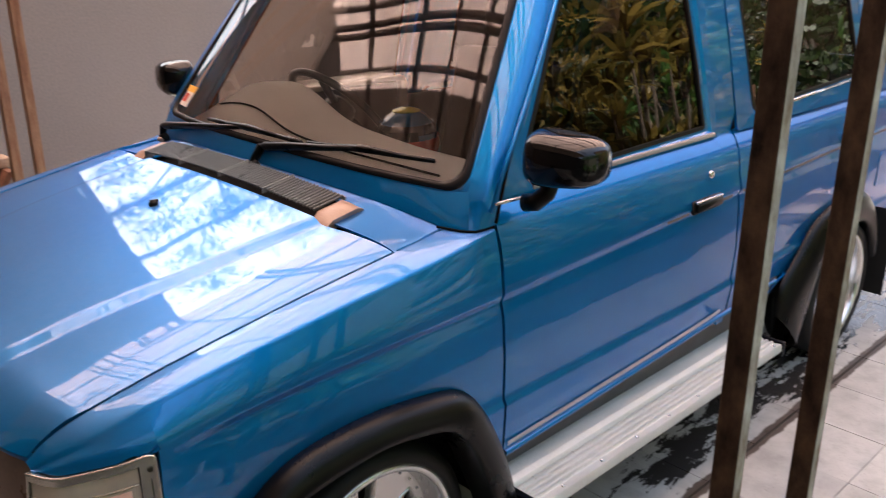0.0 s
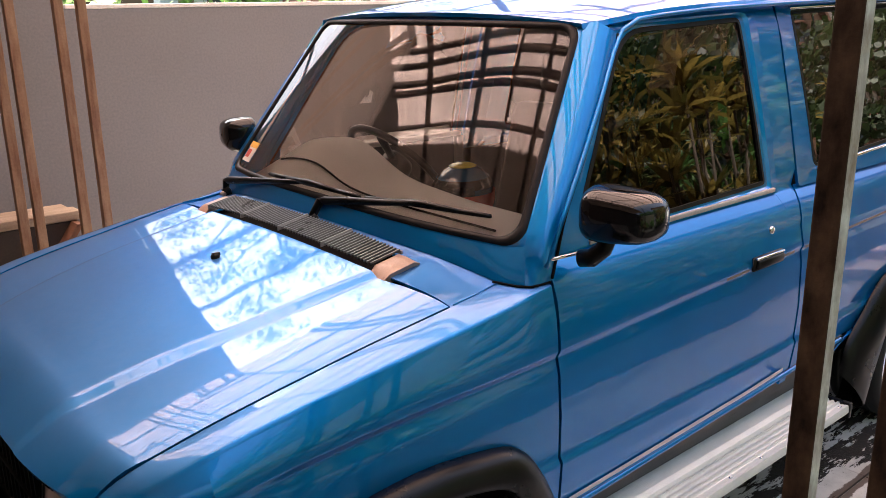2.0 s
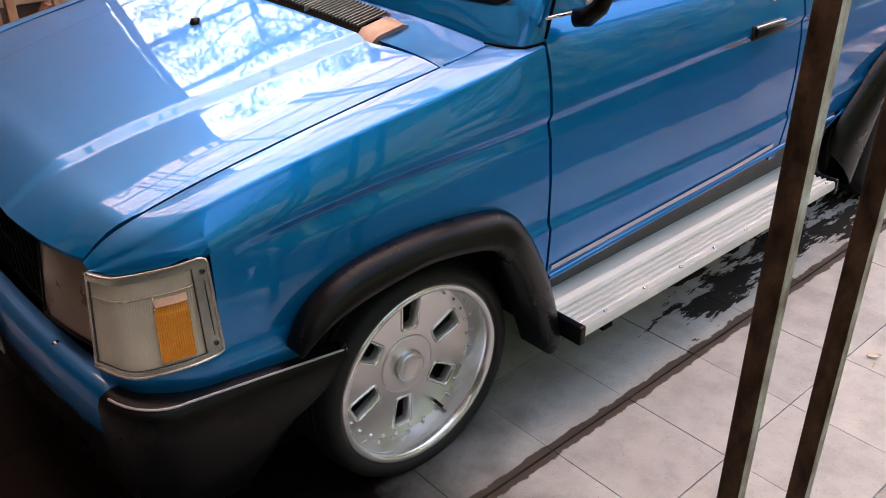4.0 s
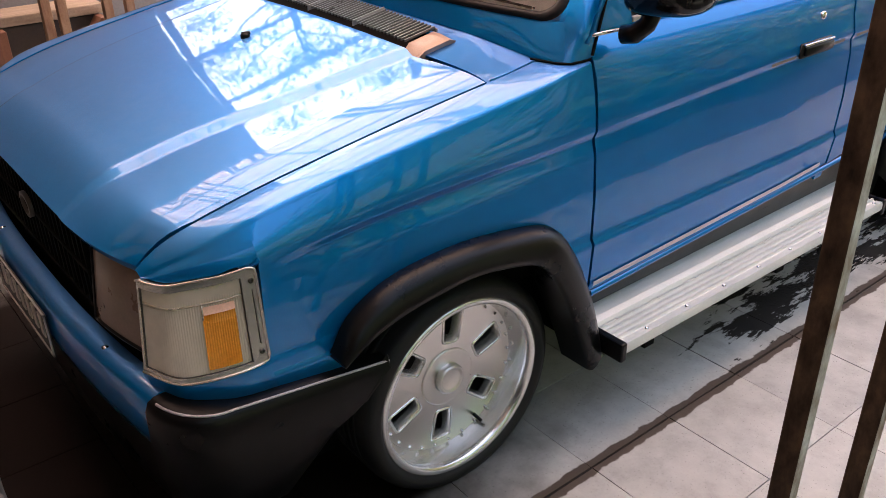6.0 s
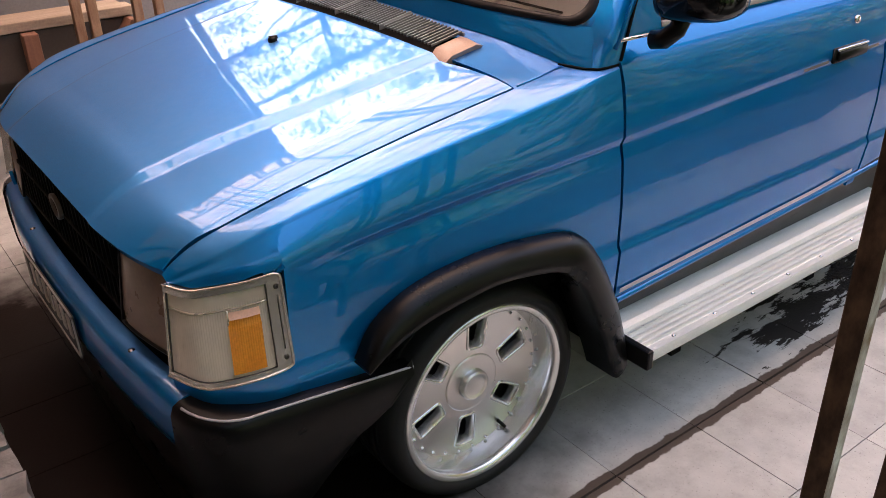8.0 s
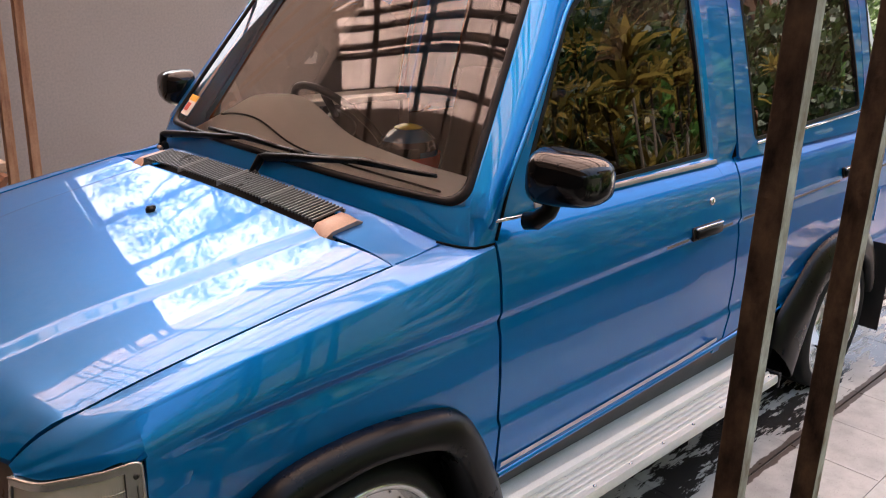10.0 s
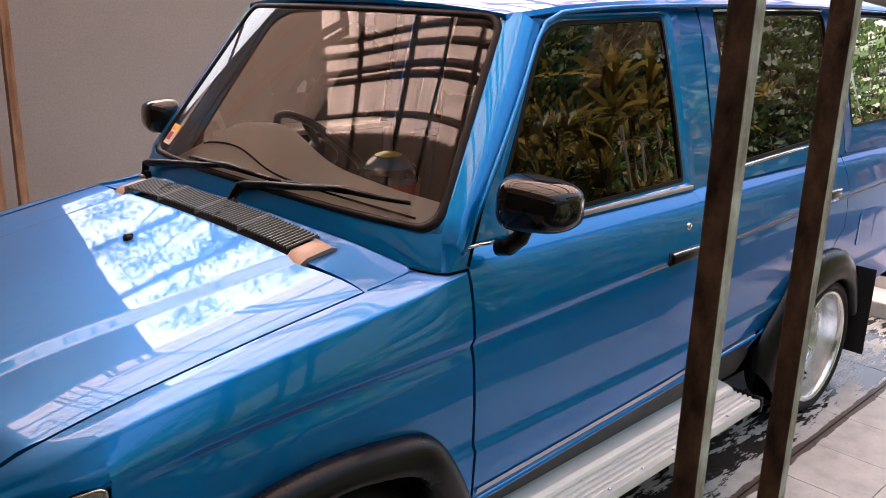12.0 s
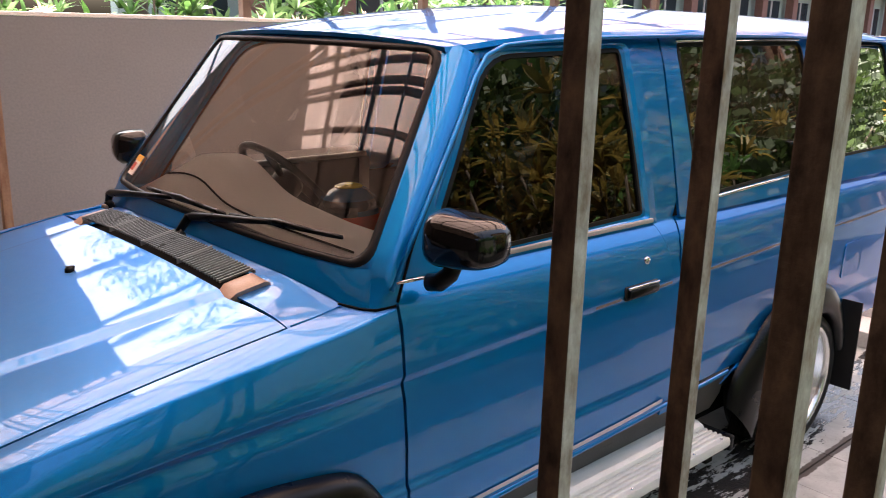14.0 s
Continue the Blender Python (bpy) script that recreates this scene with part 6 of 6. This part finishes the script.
# rough stone block by the gate
def stone_kerb():
    """Row of rough split stones, laid side by side."""
    k = thing("stone_kerb", "row of rough split grey stones beside the car", "stone kerb", at=(-1.4, -0.3, 0.0))
    rnd = random.Random(8)
    y = 0.42
    while y > -1.15:
        w = rnd.uniform(0.095, 0.14)
        bm = bmesh.new()
        add_box(bm, -1.85 + rnd.uniform(-0.03, 0.03), -1.012 + rnd.uniform(-0.014, 0.014), y - w + 0.003, y - 0.003, 0.012, 0.295 + rnd.uniform(-0.012, 0.012))
        bmesh.ops.subdivide_edges(bm, edges=[e for e in bm.edges if abs(e.verts[0].co.x - e.verts[1].co.x) > 0.1], cuts=18)
        bmesh.ops.subdivide_edges(bm, edges=[e for e in bm.edges if abs(e.verts[0].co.z - e.verts[1].co.z) > 0.1], cuts=5)
        bmesh.ops.subdivide_edges(bm, edges=[e for e in bm.edges if abs(e.verts[0].co.y - e.verts[1].co.y) > 0.06], cuts=3)
        for p in bm.verts:
            if p.co.z > 0.03:
                d = noise.noise_vector(p.co * 14.0) * 0.009 + noise.noise_vector(p.co * 40.0) * 0.004
                p.co += Vector((d.x * 1.4, d.y * 0.35, d.z))
        for p in bm.verts:
            p.co -= Vector((-1.4, -0.3, 0.0))
        part("stone", bm, STONE, k, smooth=False)
        y -= w


stone_kerb()


# ---- garden plants ----
def rosette(bm, at, up, size, n, rnd):
    """A tuft of narrow arching leaves."""
    up = Vector(up).normalized()
    side = up.orthogonal().normalized()
    other = up.cross(side)
    for k in range(n):
        a = 2.4 * k + rnd.uniform(-0.3, 0.3)
        tilt = 0.35 + 1.25 * k / n + rnd.uniform(-0.1, 0.1)
        out = side * math.cos(a) + other * math.sin(a)
        L = size * rnd.uniform(0.75, 1.1)
        wdt = L * 0.085
        pts = []
        for t in (0.0, 0.35, 0.7, 1.0):
            bend = tilt * (0.6 + 0.6 * t)
            pts.append(Vector(at) + (up * math.cos(bend) + out * math.sin(bend)) * L * t)
        cr = (up * math.cos(tilt) + out * math.sin(tilt)).cross(out).normalized() if True else side
        cr = out.cross(up).normalized()
        w = (wdt * 0.5, wdt, wdt * 0.8, 0.0)
        L1 = [bm.verts.new(p + cr * q) for p, q in zip(pts[:3], w)]
        R1 = [bm.verts.new(p - cr * q) for p, q in zip(pts[:3], w)]
        tip = bm.verts.new(pts[3])
        for i in range(2):
            bm.faces.new((L1[i], L1[i + 1], R1[i + 1], R1[i]))
        bm.faces.new((L1[2], tip, R1[2]))


def shrub(x, y, h, spread, tufts, leaf, mat, label, seed, z0=0.0, n=16):
    rnd = random.Random(seed)
    s = thing("shrub", label, "plant", "garden shrubs", (x, y, z0))
    stems, leaves = bmesh.new(), bmesh.new()
    for i in range(tufts):
        a, r = rnd.uniform(0, 6.28), spread * math.sqrt(rnd.random())
        top = Vector((r * math.cos(a), r * math.sin(a), h * rnd.uniform(0.25, 1.0)))
        if i % 3 == 0:
            add_tube(stems, [(top.x * 0.15, top.y * 0.15, 0.0), (top.x * 0.6, top.y * 0.6, top.z * 0.5), top], [0.022, 0.016, 0.010], 5)
        rosette(leaves, top, (rnd.uniform(-0.6, 0.6), rnd.uniform(-0.6, 0.6), 1), leaf * rnd.uniform(0.8, 1.2), n, rnd)
    part("stem", stems, BARK, s)
    part("foliage", leaves, mat, s, smooth=False)
    return s


def tree(x, y, h, crown_r, seed, mat, label, z0=0.0, count=2600, leaf=0.16, spread=0.24):
    rnd = random.Random(seed)
    t = thing("tree", label, "tree", "garden trees", (x, y, z0))
    tr = bmesh.new()
    add_tube(tr, [(0, 0, 0), (0.06, 0.03, h * 0.3), (0.0, 0.1, h * 0.6), (0.1, 0.05, h * 0.85)], [0.13, 0.10, 0.07, 0.03], 9)
    ends = []
    for k in range(14):
        a = k * 2.4
        z = h * (0.40 + 0.04 * k)
        e = Vector((crown_r * 0.8 * math.cos(a) * rnd.uniform(0.6, 1), crown_r * 0.8 * math.sin(a) * rnd.uniform(0.6, 1), z + h * 0.16))
        add_tube(tr, [(0.03, 0.06, z), (e.x * 0.5, e.y * 0.5, z + h * 0.05), e], [0.05, 0.03, 0.012], 6)
        ends.append(e)
    part("trunk", tr, BARK, t)
    lv = bmesh.new()
    for i in range(count):
        e = rnd.choice(ends)
        d = Vector((rnd.gauss(0, 1), rnd.gauss(0, 1), rnd.gauss(0, 0.7))) * crown_r * spread
        p = e + d
        u = Vector((rnd.uniform(-1, 1), rnd.uniform(-1, 1), rnd.uniform(-0.6, 0.6))).normalized()
        w = u.orthogonal().normalized() * leaf * 0.35
        L = u * leaf * rnd.uniform(0.7, 1.2)
        v = [lv.verts.new(q) for q in (p, p + L * 0.5 + w, p + L, p + L * 0.5 - w)]
        lv.faces.new(v)
    part("crown", lv, mat, t, smooth=False)


BARK = surface("grey_brown_bark", (0.09, 0.065, 0.045), (0.17, 0.13, 0.10), 12, (0.8, 0.95), fine=60, relief=0.6)
LEAF_YELLOW = leaf_material("variegated_yellow_leaf", (0.022, 0.036, 0.008), (0.36, 0.25, 0.06))
LEAF_GREEN = leaf_material("green_leaf", (0.04, 0.10, 0.02), (0.12, 0.24, 0.06))
LEAF_DARK = leaf_material("dark_green_leaf", (0.018, 0.036, 0.010), (0.075, 0.115, 0.030))
LEAF_LIGHT = leaf_material("light_green_leaf", (0.09, 0.20, 0.06), (0.28, 0.40, 0.16))
FLOWER = leaf_material("pale_orange_bracts", (0.78, 0.42, 0.30), (0.85, 0.68, 0.56))

# bed on the street side, mirrored in the doors' glass
for _i, (_x, _y, _h, _r, _n) in enumerate([(3.5, -3.3, 2.3, 0.75, 46), (4.5, -3.5, 2.7, 0.85, 56), (5.6, -3.9, 2.6, 0.9, 56), (6.9, -4.3, 2.6, 0.9, 50), (8.2, -4.4, 2.4, 0.9, 44)]):
    shrub(_x, _y, _h, _r, int(_n * 0.5), 0.37, LEAF_YELLOW if _i % 4 != 3 else LEAF_GREEN, "dracaena shrub with yellow-edged narrow leaves in the garden bed", 11 + _i)
for _i, (_x, _y) in enumerate([(-1.2, -4.3), (0.2, -4.2), (1.6, -4.2), (3.0, -3.4), (4.2, -3.0), (5.4, -3.2), (6.8, -3.5)]):
    shrub(_x, _y, 0.8, 0.55, 22, 0.34, LEAF_GREEN, "low green bedding plant", 41 + _i)

# street trees behind the camera, mirrored in the fender and the doors
for _i, (_x, _y, _h) in enumerate([(-2.5, -8.2, 4.5), (0.9, -8.8, 4.9), (4.3, -8.4, 4.6), (7.8, -9.2, 5.2)]):
    tree(_x, _y, _h, 2.5, 21 + _i, LEAF_GREEN, "leafy green tree across the street", count=3600, leaf=0.20)
for _i, (_x, _y, _h) in enumerate([(8.2, -6.2, 4.0), (11.6, -6.6, 4.6), (15.5, -6.4, 4.2), (20.0, -6.6, 4.6)]):
    tree(_x, _y, _h, 1.7, 31 + _i, LEAF_DARK, "young green tree beside the garden bed", count=2600, leaf=0.22, spread=0.20)

# garden beyond the low wall
for _i in range(9):
    shrub(0.4 + _i * 1.25, 6.6 + 0.5 * math.sin(_i * 2.1), 1.15, 0.7, 24, 0.34, LEAF_LIGHT if _i % 2 else LEAF_GREEN, "bright green garden shrub behind the wall", 60 + _i, z0=0.95, n=12)
for _i in range(5):
    shrub(2.0 + _i * 1.1, 5.9 + 0.3 * math.cos(_i * 1.7), 0.80, 0.45, 14, 0.14, FLOWER, "shrub with orange-pink bracts behind the wall", 80 + _i, z0=0.95, n=12)
tree(4.6, 10.4, 6.4, 2.2, 5, LEAF_GREEN, "leafy garden tree behind the wall", z0=0.9, count=5200, leaf=0.15, spread=0.15)
tree(8.4, 11.6, 7.4, 2.4, 6, LEAF_GREEN, "leafy garden tree behind the wall", z0=0.9, count=5200, leaf=0.15, spread=0.15)


# ---- neighbouring buildings ----
def villa():
    """House beyond the garden, with columns and dark windows."""
    v = thing("house", "pale green house with dark windows and red-brown columns", "house", at=(0, 0, 0))
    part("wall", box(5.5, 40.0, 13.4, 13.7, 0.9, 3.3), GREEN_WALL, v, smooth=False)
    part("roof", box(5.0, 40.5, 12.6, 16.0, 3.3, 3.45), BEAM, v, smooth=False)
    for k in range(15):
        x = 6.4 + k * 2.2
        w = part("window", box(x, x + 1.25, 13.34, 13.41, 1.4, 2.9), WINDOW_DARK, v, smooth=False)
        part("window_frame", box(x + 0.59, x + 0.66, 13.31, 13.35, 1.4, 2.9), WALL_CAP, w, smooth=False)
        part("sill", box(x - 0.06, x + 1.31, 13.26, 13.41, 1.32, 1.40), WALL_CAP, w, smooth=False)
        part("column", box(x + 1.52, x + 1.86, 12.95, 13.25, 0.9, 3.3), BRICK_RED, v, smooth=False, bevel=0.01)


GREEN_WALL = surface("pale_green_render", (0.50, 0.60, 0.54), (0.60, 0.70, 0.63), 2, (0.8, 0.9), fine=60, relief=0.2)
WINDOW_DARK = surface("dark_house_window", (0.03, 0.045, 0.05), (0.05, 0.065, 0.075), 2, (0.05, 0.1), fine=60, relief=0.0)
BRICK_RED = surface("red_brown_column", (0.24, 0.11, 0.08), (0.32, 0.16, 0.12), 6, (0.7, 0.9), fine=60, relief=0.3)
villa()


def timber_house():
    h = thing("house", "warm brown timber house across the garden bed", "house")
    part("wall", box(6.0, 34.0, -8.4, -8.1, 0.0, 8.6), WARM_WALL, h, smooth=False)
    part("roof", box(5.5, 34.5, -11.0, -7.6, 8.6, 8.8), BEAM, h, smooth=False)
    for k in range(15):
        x = 6.6 + k * 1.8
        w = part("window", box(x, x + 1.1, -8.11, -8.04, 4.2, 6.4), PALE_WINDOW if k % 2 else WINDOW_DARK, h, smooth=False)
        for z in (4.7, 5.25, 5.8):
            part("window_bar", box(x, x + 1.1, -8.05, -8.01, z, z + 0.06), RED_WOOD, w, smooth=False)
        w = part("window", box(x, x + 0.9, -8.11, -8.04, 0.9, 2.9), PALE_WINDOW if k % 3 == 1 else WINDOW_DARK, h, smooth=False)
        for z in (1.35, 1.85, 2.35):
            part("window_bar", box(x, x + 0.9, -8.05, -8.01, z, z + 0.05), RED_WOOD, w, smooth=False)
        part("post", box(x + 1.25, x + 1.4, -7.9, -7.75, 0.0, 8.6), RED_WOOD, h, smooth=False)


WARM_WALL = surface("warm_timber_wall", (0.075, 0.032, 0.012), (0.12, 0.055, 0.024), 2, (0.6, 0.8), fine=60, relief=0.2, stretch=(6, 6, 0.5))
PALE_WINDOW = surface("pale_curtained_window", (0.22, 0.19, 0.17), (0.30, 0.26, 0.24), 3, (0.4, 0.6), fine=60, relief=0.0)
timber_house()

# pale kerb steps behind the car
k = thing("kerb_steps", "low white-edged kerb steps behind the car", "kerb")
part("step", box(4.05, 4.35, -1.6, 0.6, 0.012, 0.11), WALL_CAP, k, smooth=False, bevel=0.008)
part("step", box(4.35, 4.70, -1.6, 0.6, 0.012, 0.20), WALL_CAP, k, smooth=False, bevel=0.008)

# ---- fallen leaves ----
def dry_leaf(x, y, size, turn, mat, label):
    rows = []
    for u in steps(0.0, 1.0, 8):
        w = size * 0.28 * math.sin(math.pi * min(1.0, u * 1.02 + 0.02)) ** 0.8
        rows.append([((u - 0.5) * size, w * v, 0.004 + 0.006 * u * u + 0.006 * v * v) for v in (-1.0, -0.5, 0.0, 0.5, 1.0)])
    ob = part("dry_leaf", grid_mesh(rows), mat, None, thick=0.0008)
    ob.matrix_basis = pose(x, y, 0.0125, 0, 0, turn)
    return tagged(ob, label, "leaf", "fallen leaves")


DRY_LEAF = surface("dry_pale_leaf", (0.62, 0.56, 0.44), (0.74, 0.68, 0.56), 30, (0.6, 0.8), fine=200, relief=0.3)
for _x, _y, _l, _t in ((1.518, -1.222, 0.03, -45), (1.352, -1.371, 0.042, -50), (1.303, -1.392, 0.016, 20)):
    dry_leaf(_x, _y, _l, _t, DRY_LEAF, "small pale dry leaf lying on the tiles")

# ---- ground and floor tiles ----
structure(part("ground", box(-300, 300, -300, 300, -0.4, -0.012), EARTH, smooth=False), "grey ground")
structure(part("garden_ground", box(-12, 40, 3.2, 30, -0.01, 0.92), EARTH, smooth=False), "raised garden ground")
floor = structure(part("floor", box(-7.0, 12.0, -1.81, 3.0, -0.011, 0.002), JOINT, smooth=False), "tile bed with dark joints")
TS = 0.332


def tile_mesh():
    bm = bmesh.new()
    h = TS / 2 - 0.0008
    v = add_box(bm, -h, h, -h, h, 0.0, 0.010)
    for q in v:
        if q.co.z > 0.005:
            q.co.x *= 0.996
            q.co.y *= 0.996
    me = bpy.data.meshes.new("floor_tile")
    bm.to_mesh(me)
    bm.free()
    me.materials.append(TILE)
    return me


TM = tile_mesh()
rest = bmesh.new()
_rows = [(-0.981 - TS / 2 - j * TS) for j in range(5)] + [(-0.977 + TS / 2 + j * TS) for j in range(12)]
_rnd = random.Random(3)
for _j, _y in enumerate(_rows):
    for _k in range(-19, 34):
        _x = 0.619 + TS / 2 + _k * TS
        if _x > 11.8 or _y < -1.70 or _y > 2.95:
            continue
        dz = _rnd.uniform(-0.0012, 0.0012)
        if -1.1 < _x < 4.3 and -2.45 < _y < 0.45:
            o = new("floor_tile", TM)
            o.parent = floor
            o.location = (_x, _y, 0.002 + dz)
            o.rotation_euler = (_rnd.uniform(-0.003, 0.003), _rnd.uniform(-0.003, 0.003), 0)
        else:
            h = TS / 2 - 0.0012
            add_box(rest, _x - h, _x + h, _y - h, _y + h, 0.002, 0.012 + dz)
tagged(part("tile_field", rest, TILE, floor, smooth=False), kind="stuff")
